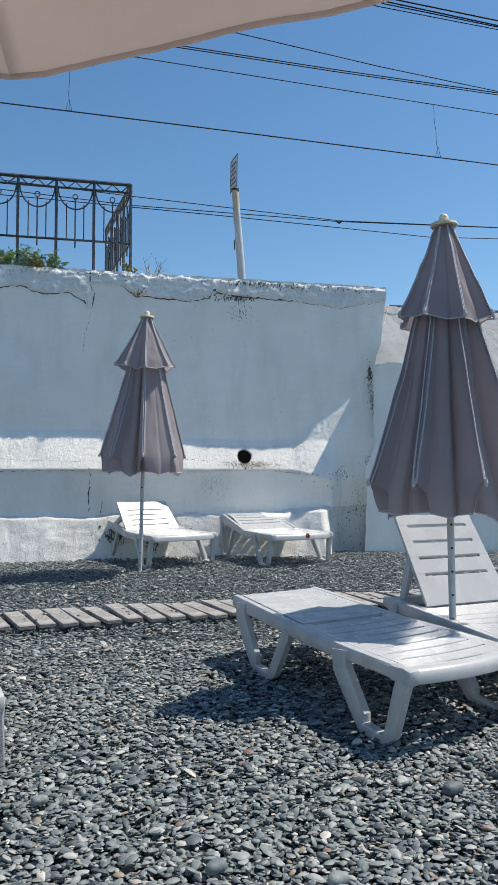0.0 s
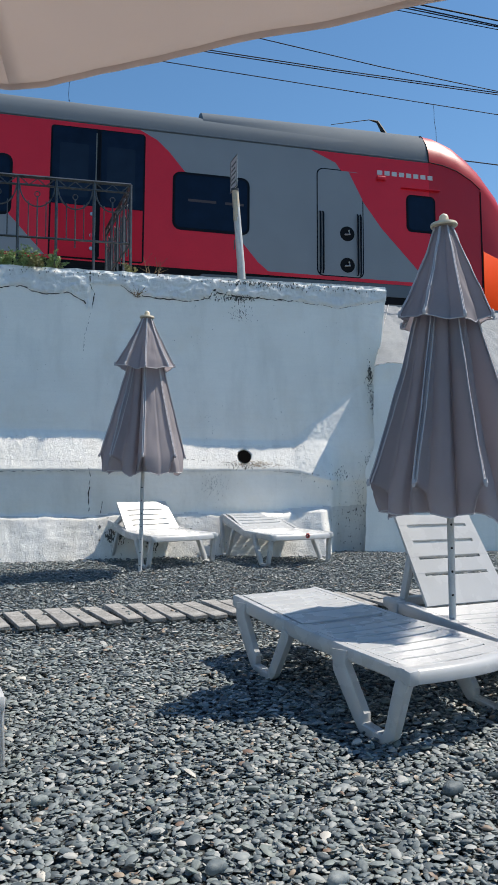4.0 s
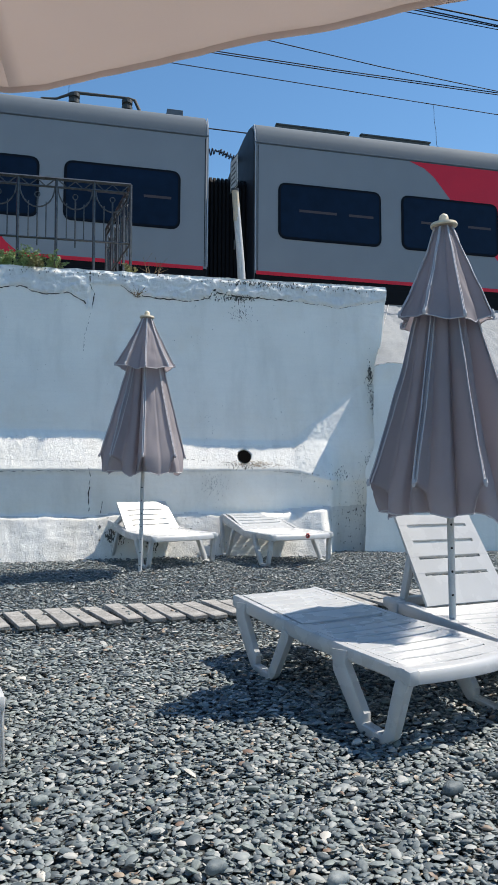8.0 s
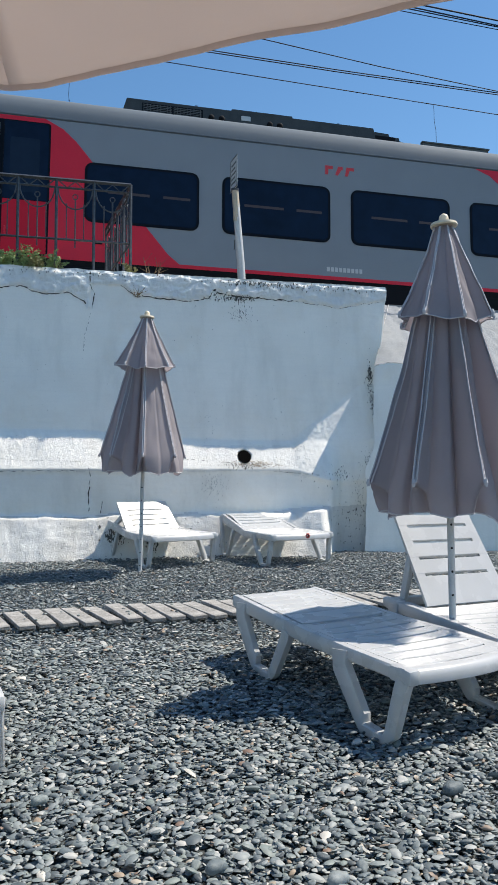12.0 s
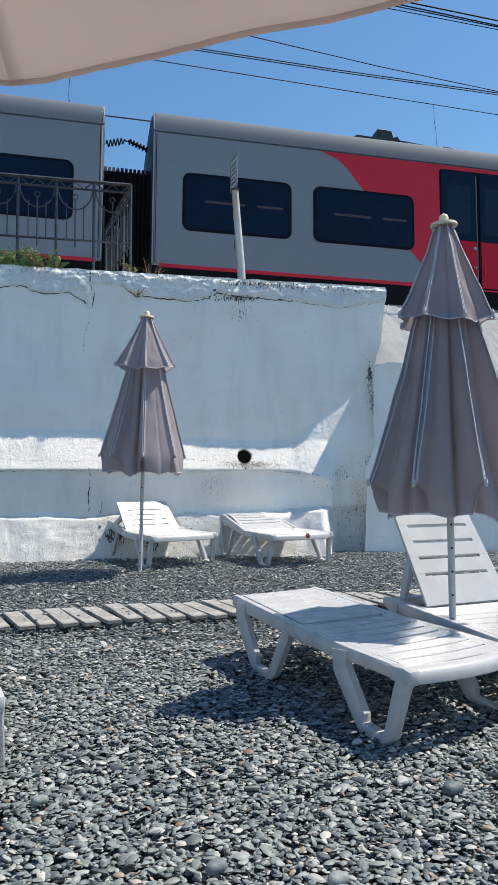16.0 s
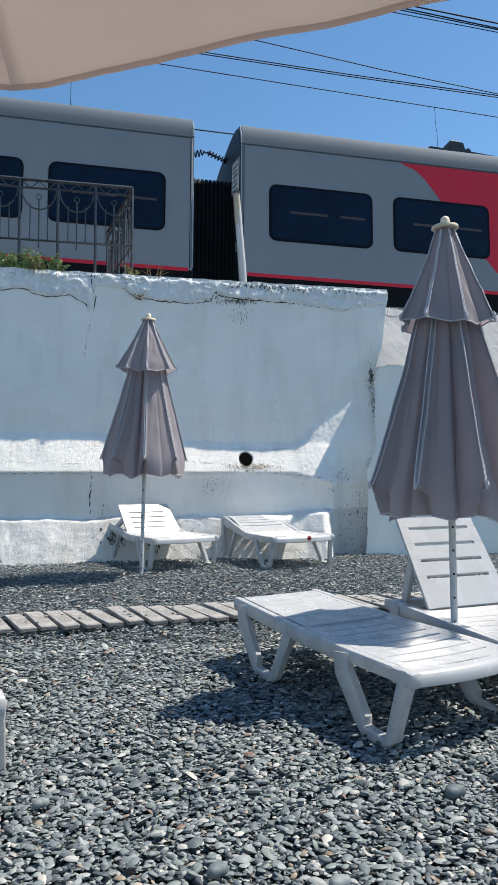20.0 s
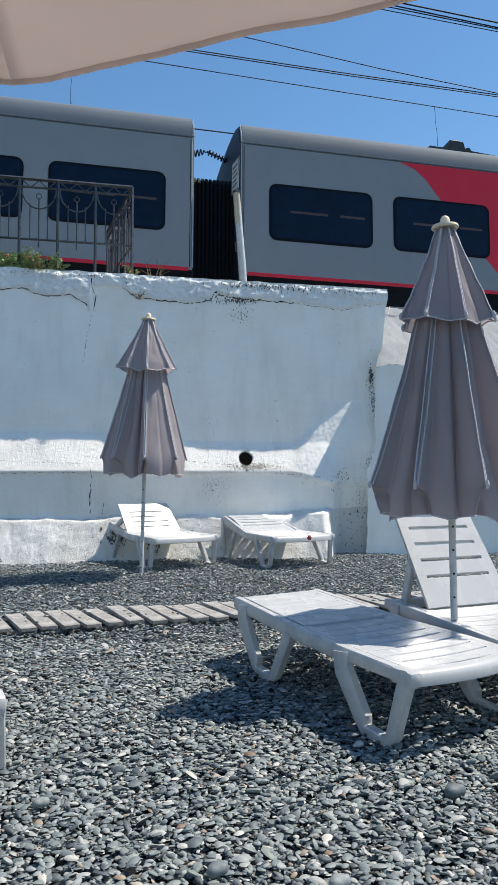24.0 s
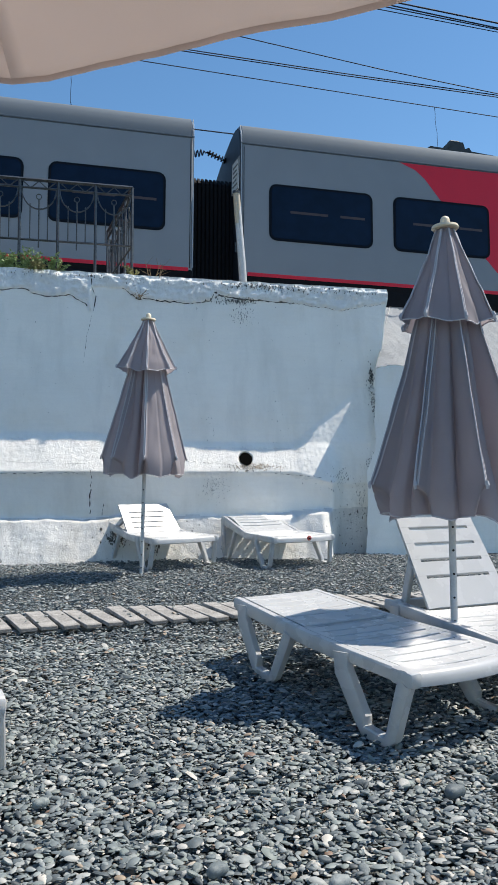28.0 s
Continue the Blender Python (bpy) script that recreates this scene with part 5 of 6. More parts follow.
M_DRYLEAF = mat("dry_leaf", (0.26, 0.24, 0.1), 0.7, vary=0.35, scale=40, bump=0.1)
weed("weed", wall_pt(-2.45, -0.1, 3.2), 34, 0.28, 0.5, 1, "feathery green weed growing on the wall top")
weed("weed", wall_pt(-2.78, -0.1, 3.2), 26, 0.26, 0.36, 2, "feathery green weed growing on the wall top")
weed("weed", wall_pt(-2.3, -0.02, 3.2), 10, 0.12, 0.2, 6, "low yellowed weed growing on the wall top", M_DRYLEAF)
weed("weed", wall_pt(-1.33, -0.06, 3.2), 5, 0.17, 0.05, 3, "small green weed beside the railing corner", M_DRYLEAF)
weed("weed", wall_pt(-1.12, -0.05, 3.2), 3, 0.26, 0.1, 4, "dry brown stalks on the wall top", None, False)
weed("weed", wall_pt(-0.98, -0.05, 3.2), 2, 0.2, 0.1, 5, "dry brown stalks on the wall top", None, False)
weed("weed", wall_pt(-1.25, 0.045, 2.94), 7, 0.07, 0.06, 9, "dry brown tuft rooted in the wall crack", None, False)
bm = bmesh.new()
box(bm, (-0.22, -0.05, 0), (0.22, 0.05, 0.022), Matrix.Translation(wall_pt(-2.1, -0.12, 3.225)) @ Matrix.Rotation(TH, 4, "Z"), bevel=0.004)
tagged(part("plank", bm, M_WOOD), "short pale board lying on the wall top", "board")


# ---------------------------------------------------------------- umbrellas
def closed_umbrella(seed, H=2.64, flare=0.27, low=0.352, skirt=0.747, rim=0.5, pole_to=-0.3, folds=None):
    """A folded two-tier canvas beach umbrella on a pole."""
    rnd = random.Random(seed)
    um = empty("beach_umbrella")

    def pleat(k, kc):
        """How far the cloth is tucked in, 0 at a rib to 1 in the crease."""
        if k < 0.09:
            return 0.62 * smooth_step(0, 0.09, k)
        if k < kc:
            return 0.62 - 0.16 * math.sin(math.pi * (k - 0.09) / (kc - 0.09)) + 0.38 * smooth_step(kc - 0.1, kc, k)
        return 1 - smooth_step(kc - 0.1, 1.0, k) * 0.9 - 0.1 * (k - kc) / (1 - kc) if k > kc + 0.02 else 1.0

    def tier(z_top, z_bot, r_top, r_bot, name, drop, droop, notch, tip):
        nu, nv = 256, 48
        ph = 0.0
        wob = folds or [rnd.uniform(0.75, 1.3) for _ in range(8)]
        out = [rnd.uniform(0.93, 1.05) for _ in range(9)]

        def fn(a, b):
            th = 2 * math.pi * a
            q = (a * 8 + ph) % 8
            i, k = int(q), q - int(q)
            rib = abs(math.cos(math.pi * k))          # 1 on a rib, 0 between ribs
            f = out[i] + (out[(i + 1) % 8] - out[i]) * k
            r = (r_top + (r_bot - r_top) * b ** 1.05) * (1 + (f - 1) * b)
            deep = droop * (0.3 + 0.7 * math.sin(math.pi * min(b * 0.6 + 0.12, 1))) * wob[i]
            # beside each rib a strip slopes back into a crease, then a flat panel runs to the next rib
            kc = 0.66 + 0.08 * (wob[i] - 1)
            r *= 1 - 0.05 * math.sin(math.pi * k) - deep * pleat(k, kc)
            r += 0.008 * noise.noise((math.cos(th) * 4, math.sin(th) * 4, b * 5 + seed))
            r += 0.010 * math.exp(-(min(k, 1 - k) / 0.035) ** 2)
            r *= 1 - 0.24 * b * max(0, math.sin(th)) ** 2 * (notch > 0)
            z = z_top + (z_bot - z_top) * b + (0.05 * b * b * math.cos(th) ** 2 if notch == 0 else 0)
            if notch == 0:
                r *= 1 + 0.03 * b * b * math.cos(th) ** 2 * rib ** 4
            if b > 0.86:
                e = (b - 0.86) / 0.14
                kk = min(k, 1 - k)
                r *= 1 - 0.05 * e * e * (notch > 0) - notch * smooth_step(0, 0.35, e) * math.exp(-(kk / (0.012 + 0.085 * e)) ** 2)
                z -= drop * e * (1 - rib) * (0.7 + 0.5 * math.sin(i * 2.1 + seed))
            return (r * math.cos(th), r * math.sin(th), z)
        grid_mesh(name, nu, nv, fn, M_CANVAS, um, "faded mauve-grey canvas, folded")
        for i in range(8):
            a0 = ((i - ph) % 8) / 8
            o = Vector((math.cos(2 * math.pi * a0), math.sin(2 * math.pi * a0), 0))
            bm = bmesh.new()
            for off in (-0.0068, 0.0068):
                tube(bm, [Vector(fn((a0 + off * (1 - 0.6 * b / 30)) % 1.0, 0.03 + b / 30 * (tip - 0.03))) + o * 0.011 for b in range(0, 31)], 0.0042, 5)
            strip = [[Vector(fn((a0 + off * (1 - 0.6 * b / 30)) % 1.0, 0.03 + b / 30 * (tip - 0.03))) + o * 0.0095 for off in (-0.0068, 0.0068)] for b in range(0, 31)]
            for q, r in zip(strip, strip[1:]):
                bm.faces.new([bm.verts.new(v) for v in (q[0], q[1], r[1], r[0])])
            part("rib_seam", bm, M_SEAM, um, "pale stitched rib seam")
            bm = bmesh.new()
            e = Vector(fn(a0, tip))
            tube(bm, [e + o * 0.004 + Vector((0, 0, 0.02)), e + o * 0.008, e + o * 0.006 - Vector((0, 0, 0.02))], [0.007, 0.011, 0.007], 8)
            part("rib_tip", bm, M_SEAM, um, "pale plastic rib tip")
        bm = bmesh.new()
        tube(bm, [fn(i / 160, 1.0) for i in range(160)], 0.004, 5)
        part("hem", bm, M_SEAM, um, "pale stitched hem")

    tier(H - 0.085, H * skirt, 0.04, flare, name="upper_canopy", drop=0.02, droop=0.13, notch=0.0, tip=0.97)
    tier(H * (skirt + 0.03), H * low, 0.17, rim, name="lower_canopy", drop=0.05, droop=0.44, notch=0.36, tip=0.86)
    bm = bmesh.new()
    tube(bm, [(0, 0, pole_to), (0, 0, H - 0.06)], 0.02, 14)
    pole = part("pole", bm, M_POLE, um, "grey-white steel pole with pin holes", True)
    for k in range(7):
        # Black discs on the pole's skin, painted as the dark inside of pin holes.
        bm = bmesh.new()
        r = bmesh.ops.create_circle(bm, cap_ends=True, segments=10, radius=0.007)
        bmesh.ops.transform(bm, matrix=Matrix.Translation((-0.004, -0.0202, 0.85 - 0.132 * k)) @ Matrix.Rotation(radians(90), 4, "X"), verts=r["verts"])
        part("pin_hole", bm, M_HOLE_SHADE, pole)
    bm = bmesh.new()
    tube(bm, [(0, 0, H - 0.092), (0, 0, H - 0.085), (0, 0, H - 0.072), (0, 0, H - 0.062)], [0.072, 0.078, 0.074, 0.036], 18)
    part("collar", bm, M_CREAM, um, "cream plastic collar", True)
    bm = bmesh.new()
    tube(bm, [(0, 0, H - 0.064), (0, 0, H - 0.034), (0, 0, H - 0.022), (0, 0, H - 0.014)], [0.029, 0.027, 0.021, 0.008], 14)
    part("finial", bm, M_CREAM, um, "cream plastic finial", True)
    return um


umb_far = closed_umbrella(3, 2.69, 0.295, 0.377, 0.762, 0.475, folds=[0.3, 0.4, 0.4, 0.4, 0.22, 1.2, 0.12, 0.25])
umb_far.matrix_world = Matrix.Translation(P(-0.965, 6.34, plan_ground(6.34))) @ pose(0, 0, 0, 0, 1.2, 8)
tagged(umb_far, "closed grey canvas beach umbrella standing by the wall", "umbrella", "closed beach umbrellas")
umb_near = closed_umbrella(8, 2.655, 0.27)
umb_near.matrix_world = Matrix.Translation(P(1.004, 3.53, plan_ground(3.53) - 0.01)) @ pose(0, 0, 0, 0, -0.6, 6.5)
tagged(umb_near, "closed grey canvas beach umbrella standing between two loungers", "umbrella", "closed beach umbrellas")


def cloth_material(name, passing):
    m = mat(name, (0.77, 0.71, 0.675), 0.9, vary=0.05, scale=3, fine=500, bump=0.12, dist=0.001, spec=0.15)
    n, l = m.node_tree.nodes, m.node_tree.links
    tr, mx = n.new("ShaderNodeBsdfTranslucent"), n.new("ShaderNodeMixShader")
    tr.inputs["Color"].default_value = (0.71, 0.635, 0.6, 1)
    mx.inputs[0].default_value = passing
    out = n["Material Output"]
    l.new(n["Principled BSDF"].outputs[0], mx.inputs[1])
    l.new(tr.outputs[0], mx.inputs[2])
    l.new(mx.outputs[0], out.inputs["Surface"])
    return m


M_SHADE = cloth_material("shade_canvas", 0.5)
M_HEM = cloth_material("shade_hem", 0.68)


def open_umbrella():
    """The open umbrella over the viewer: only the front of its canopy comes into view."""
    um = empty("open_umbrella")
    R, rise, a0 = 1.50, 0.5, radians(94.5)

    def rim(q):
        """q counts ribs round the rim; the hem hangs in between."""
        i, k = int(math.floor(q)), q - math.floor(q)
        p0, p1 = ((R * math.cos(a0 - radians(45) * j), R * math.sin(a0 - radians(45) * j)) for j in (i, i + 1))
        sag = math.sin(math.pi * k)
        x, y = p0[0] + (p1[0] - p0[0]) * k, p0[1] + (p1[1] - p0[1]) * k
        f = 1 - 0.012 * sag + 0.001 * math.sin(k * 21) - 0.014 * math.exp(-(min(k, 1 - k) / 0.05) ** 2) + 0.002 * noise.noise((q * 4.3, 1.7, 0)) + 0.002 * noise.noise((q * 13, 4.1, 0))
        return x * f, y * f, -0.006 * sag + 0.0015 * math.sin(k * 17 + i) + 0.003 * noise.noise((q * 5.1, 8.2, 0)) + 0.003 * noise.noise((q * 16, 2.9, 0))

    def fn(a, b):
        q = a * 8
        x, y, z = rim(q)
        k = q - math.floor(q)
        t = 1 - b
        wave = 0.026 * math.sin(math.pi * k) * noise.noise((q * 3.1, b * 6, 2)) + 0.01 * math.sin(math.pi * k) * noise.noise((q * 11, b * 5, 6))
        return (x * t, y * t, z * t + rise * (1 - t ** 1.12) - 0.05 * math.sin(math.pi * k) * math.sin(math.pi * min(t, 1)) + wave * min(1, b * 9))
    canopy = grid_mesh("canopy", 8 * 24, 40, fn, M_SHADE, um, "sunlit beige canvas canopy seen from below")
    so = canopy.modifiers.new("thick", "SOLIDIFY")
    so.thickness = 0.002
    bm = bmesh.new()
    n = 8 * 24
    rows = []
    for i in range(n):
        x, y, z = rim(i / 24)
        f = 1.0
        rows.append([bm.verts.new((x * f * s, y * f * s, z + dz)) for s, dz in ((1.0, 0.0015), (1.001, -0.003), (0.999, -0.005), (0.991, 0.003))])
    for i in range(n):
        q, r = rows[i], rows[(i + 1) % n]
        for k in range(3):
            bm.faces.new((q[k], r[k], r[k + 1], q[k + 1]))
    part("hem", bm, M_HEM, canopy, "folded beige hem", True)
    for i in range(8):
        a = a0 - radians(45) * i
        bm = bmesh.new()
        tube(bm, [(R * math.cos(a) * t, R * math.sin(a) * t, rise * (1 - t ** 1.12) + 0.014) for t in (0.04, 0.3, 0.6, 0.94)], 0.004, 6)
        part("rib", bm, M_SHADE, canopy, "thin rib in a canvas sleeve")
    bm = bmesh.new()
    tube(bm, [(0, 0, -2.6), (0, 0, rise + 0.05)], 0.02, 12)
    part("pole", bm, M_POLE, um, "white steel pole", True)
    um.matrix_world = Matrix.Translation((-0.441, 0.145, 1.908))
    tagged(um, "open beige canvas beach umbrella shading the viewpoint", "umbrella")
    return um, canopy


shade, shade_canopy = open_umbrella()


# ---------------------------------------------------------------- loungers
def lounger(L=1.67, W=0.73, H=0.345, back=0.0, rise=0.0, taper=0.86, hinge=0.46, back_long=0.0, inset=0.062, upright=False):
    """A moulded plastic sun lounger: x from head (0) to foot (L), y across."""
    lo = empty("sun_lounger")
    hb = hinge * L

    def warp(bm):
        for v in bm.verts:
            t = min(max(v.co.x / L, 0), 1)
            f = taper + (1 - taper) * min(1, t / 0.75)
            v.co.y = W / 2 + (v.co.y - W / 2) * f
            if v.co.z > 0.05:
                v.co.z += rise * (smooth_step(0.5, 0.05, t) if upright else max(0, 1 - 2 * t)) * v.co.z / H
        return bm

    def slot_plate(x0, x1, slots, y0, y1, bowed=0.0):
        """A plate with slots cut through, built from strips; slots may bow."""
        bm = bmesh.new()
        t, n = 0.02, 24
        end = (0.07 if inset > 0.1 else 0.1) if back else 0.045
        xs = [x0] + [v for s in slots for v in s] + [x1]
        for k in range(0, len(xs), 2):
            rows = []
            for i in range(n + 1):
                u = i / n
                y = y0 + (y1 - y0) * u
                bow = bowed * math.sin(math.pi * u)
                ba = bow if k else 0
                bb = bow if k + 2 < len(xs) else 0
                a, b = xs[k] + ba, xs[k + 1] + bb
                c = 0.004 if end - 0.001 < y - y0 < y1 - y0 - end + 0.001 else 0.0006
                rows.append([bm.verts.new(p) for p in ((a, y, -c), (a + c, y, 0), (b - c, y, 0), (b, y, -c), (b, y, -t), (a, y, -t))])
            for q, r in zip(rows, rows[1:]):
                for j in range(6):
                    bm.faces.new((q[j], q[(j + 1) % 6], r[(j + 1) % 6], r[j]))
            bm.faces.new(rows[0])
            bm.faces.new(rows[-1])
        for s in slots:
            for ya, yb in ((y0, y0 + end), (y1 - end, y1)):
                box(bm, (s[0] - 0.012, ya, -t + 0.001), (s[1] + 0.02, yb, -0.0006))
        return bm
    # seat
    sl = [(L - 0.853 + 0.098 * k, L - 0.842 + 0.098 * k) for k in range(8)]
    if hb < 0.3 * L:
        sl = [(L - 1.147 + 0.098 * k, L - 1.135 + 0.098 * k) for k in range(11)]
    bm = slot_plate(hb, L - 0.05, sl, 0.05, W - 0.05, 0.02)
    for v in bm.verts:
        v.co.z += H
    part("seat", warp(bm), M_PLASTIC, lo, "slotted white plastic seat")
    # foot lip, bowed and rolled over
    bm = bmesh.new()
    n = 14
    ring = []
    for i in range(n + 1):
        y = W * i / n
        bow = 0.04 * math.sin(math.pi * i / n)
        ring.append([bm.verts.new((x + bow, y, z)) for x, z in ((L - 0.07, H + 0.001), (L - 0.035, H + 0.003), (L - 0.012, H - 0.006), (L, H - 0.025), (L, H - 0.058), (L - 0.012, H - 0.064), (L - 0.02, H - 0.035), (L - 0.05, H - 0.02))])
    for q, r in zip(ring, ring[1:]):
        for k in range(8):
            bm.faces.new((q[k], q[(k + 1) % 8], r[(k + 1) % 8], r[k]))
    bm.faces.new(ring[0])
    bm.faces.new(ring[-1])
    for y in (-0.007, W - 0.063):
        box(bm, (L - 0.13, y, H - 0.068), (L + 0.009, y + 0.07, H + 0.004), bevel=0.02)
    part("foot_lip", warp(bm), M_PLASTIC, lo, "", True)
    # side rails
    for y in (0.028, W - 0.028):
        bm = bmesh.new()
        bar(bm, [(0.0, y, H - 0.03), (0.05, y, H - 0.034), (0.5 * L, y, H - 0.036), (0.68 * L, y, H - 0.036), (0.72 * L, y, H - 0.03), (L - 0.07, y, H - 0.031)], 0.054, [0.058, 0.068, 0.072, 0.072, 0.06, 0.06])
        part("side_rail", warp(bm), M_PLASTIC, lo, "", True)
    for x in (0.025, 0.40 * L):
        bm = bmesh.new()
        box(bm, (x - 0.025, 0.03, H - 0.062), (x + 0.025, W - 0.03, H - 0.006 if x < 0.1 else H - 0.034), bevel=0.008)
        part("crossbar", warp(bm), M_PLASTIC, lo)
    # leg frames
    for y, out in ((0.02, -1), (W - 0.02, 1)):
        for a, b, c, d in ((0.07, 0.32, 0.45, 0.53), (0.70, 0.815, 0.925, 0.99)):
            a, b, c, d = (v * L for v in (a, b, c, d))
            if a < 0.3:
                b, c = 0.19 * L, 0.31 * L
                d = 0.41 * L
                if upright:
                    a, b, c, d = (v * L for v in (0.02, 0.07, 0.17, 0.3))
            bm = bmesh.new()
            bar(bm, [(a, y + 0.008 * out, H - 0.02), (a + 0.012, y + 0.011 * out, H - 0.1), (b - 0.012, y + 0.014 * out, 0.06), (b + 0.01, y + 0.015 * out, 0.02), (c - 0.02, y + 0.015 * out, 0.016), (c + 0.012, y + 0.014 * out, 0.05), (d - 0.045, y, H - 0.09), (d - 0.03, y, H - 0.05)], 0.054 if not upright else 0.045, [v * (0.62 if upright else 1) for v in (0.115, 0.108, 0.085, 0.056, 0.046, 0.062, 0.07, 0.07)])
            part("leg", warp(bm), M_PLASTIC, lo, "moulded U-shaped leg", True)
    # backrest
    bl = hb - 0.03
    x0 = bl - (back_long or bl - 0.035)
    bs = [(x0 + 0.12 + 0.075 * k, x0 + 0.131 + 0.075 * k) for k in range(4)] if back and upright else [(x0 + 0.075 + 0.115 * k, x0 + 0.093 + 0.115 * k) for k in range(4)] if back else [(x0 + 0.12 + 0.07 * k, x0 + 0.138 + 0.07 * k) for k in range(4)] if upright else [(x0 + 0.075 + 0.098 * k, x0 + 0.086 + 0.098 * k) for k in range(int((bl - x0 - 0.1) / 0.098))]
    bm = slot_plate(x0, bl, bs, inset, W - 0.062 if inset < 0.1 else W - 0.02, 0.0 if back_long else 0.012)
    m = Matrix.Translation((bl, 0, H + 0.002)) @ Matrix.Rotation(radians(back), 4, "Y") @ Matrix.Translation((-bl, 0, 0))
    if not back:
        for v in bm.verts:
            v.co.z += H + 0.002
        warp(bm)
    else:
        for v in bm.verts:
            v.co.y = W / 2 + (v.co.y - W / 2) * (0.94 + 0.06 * (v.co.x - x0) / (bl - x0))
        bmesh.ops.transform(bm, matrix=m, verts=bm.verts[:])
    bk = part("backrest", bm, M_PLASTIC, lo, "slotted white plastic backrest, raised" if back else "slotted white plastic backrest, lying flat")
    if back:
        if inset > 0.1:
            for y in (inset - 0.02, W - 0.08):
                bm = bmesh.new()
                bar(bm, [(0.02, y, H - 0.03), (hb + 0.04, y, H - 0.03)], 0.035, 0.05)
                part("notch_rail", bm, M_PLASTIC, lo, "inner rail that holds the backrest")
        for y in (inset + 0.04, W - 0.1):
            bm = bmesh.new()
            top = m @ Vector((x0 + 0.45 * (bl - x0), y, -0.03))
            bar(bm, [top, (0.05, y, H - 0.02)], 0.035, 0.055)
            part("strut", bm, M_PLASTIC, bk)
    return lo


def stand(ob, head, foot, lift=0.0):
    """Stands a lounger with its near flank running from head to foot, both on the beach plan."""
    a, b = (P(q[0], q[1], plan_ground(q[1])) for q in (head, foot))
    d = (b - a).normalized()
    side = Vector((0, 0, 1)).cross(d).normalized()
    up = d.cross(side)
    ob.matrix_world = Matrix(((d.x, side.x, up.x, a.x), (d.y, side.y, up.y, a.y), (d.z, side.z, up.z, a.z + lift), (0, 0, 0, 1)))
    return ob


def toward(head, deg, length):
    return (head[0] + length * math.sin(radians(deg)), head[1] - length * math.cos(radians(deg)))


G_L = "sun loungers"
h1 = (-0.131, 3.776)
tagged(stand(lounger(1.56, 0.735, rise=0.034), h1, toward(h1, 31.5, 1.45)), "white plastic sun lounger lying flat, streaked by umbrella shade", "sun lounger", G_L)
h2 = (0.70, 4.0)
tagged(stand(lounger(1.72, 0.80, 0.315, back=54, hinge=0.22, back_long=0.635, inset=0.14), h2, toward(h2, 23.5, 1.45)), "white plastic sun lounger with its backrest raised steeply", "sun lounger", G_L)
h3 = (-1.51, 7.27)
tagged(stand(lounger(1.26, 0.80, back=45, rise=0.10, back_long=0.43, upright=True), h3, toward(h3, 36.0, 1.0)), "white plastic sun lounger with raised backrest beside the wall", "sun lounger", G_L)
h4 = (-0.345, 7.42)
tagged(stand(lounger(1.24, 0.80, rise=0.15, upright=True), h4, toward(h4, 31.0, 1.0)), "white plastic sun lounger lying flat beside the wall", "sun lounger", G_L)
h5 = (-2.012, 3.467)
tagged(stand(lounger(1.69, 0.70), h5, toward(h5, 26.0, 1.45)), "white plastic sun lounger, only its foot end in view", "sun lounger", G_L)


def flower():
    b = empty("red_clip")
    bm = bmesh.new()
    for k in range(6):
        r = bmesh.ops.create_uvsphere(bm, u_segments=8, v_segments=6, radius=0.012)
        bmesh.ops.transform(bm, matrix=Matrix.Translation((0.014 * math.cos(k * 1.05), -0.01 + 0.008 * (k % 2), 0.018 * math.sin(k * 1.05))), verts=r["verts"])
    part("petals", bm, M_RED_SIGN, b, "", True)
    bm = bmesh.new()
    r = bmesh.ops.create_uvsphere(bm, u_segments=8, v_segments=6, radius=0.008)
    bmesh.ops.transform(bm, matrix=Matrix.Translation((0.005, -0.022, 0)), verts=r["verts"])
    part("centre", bm, M_UNDER, b, "", True)
    b.matrix_world = Matrix.Translation(P(0.545, 6.62, 0.43))
    tagged(b, "small red trinket on the lounger's foot edge", "trinket")


flower()


# ---------------------------------------------------------------- boardwalk
def build_boardwalk():
    bw = empty("boardwalk")
    rnd = random.Random(4)
    ang = radians(14.2)
    o = Vector((-0.058, 4.60))
    ex, ey = Vector((math.cos(ang), math.sin(ang))), Vector((-math.sin(ang + radians(18)), math.cos(ang + radians(18))))
    bm = bmesh.new()
    ln, wd = 0.43 * K, 0.1 * K
    box(bm, (-wd / 2, 0, 0), (wd / 2, ln, 0.028), bevel=0.005)
    proto = part("plank", bm, M_WOOD, bw)
    me = proto.data
    first = True
    for k in range(-19, 14):
        c = o + ex * (0.131 * k + rnd.uniform(-0.006, 0.006)) + ey * rnd.uniform(-0.02, 0.02)
        p = P(c.x, c.y, plan_ground(c.y))
        ob = proto if first else new("plank", me)
        first = False
        ob.parent = bw
        ob.matrix_world = Matrix.Translation(p + Vector((0, 0, 0.02 + rnd.uniform(0, 0.008)))) @ pose(0, 0, 0, 2.3 + rnd.uniform(-1, 1), rnd.uniform(-2, 2), 14.2 + 18 + rnd.uniform(-2.5, 2.5))
    for t in (0.09, 0.34):
        bm = bmesh.new()
        q = [o + ex * (0.131 * k) + ey * t for k in (-20, 14)]
        tube(bm, [P(v.x, v.y, plan_ground(v.y) - 0.01) for v in q], 0.02, 6)
        part("bearer", bm, M_WOOD, bw)
    tagged(bw, "weathered wooden plank walkway laid on the shingle", "boardwalk")


build_boardwalk()


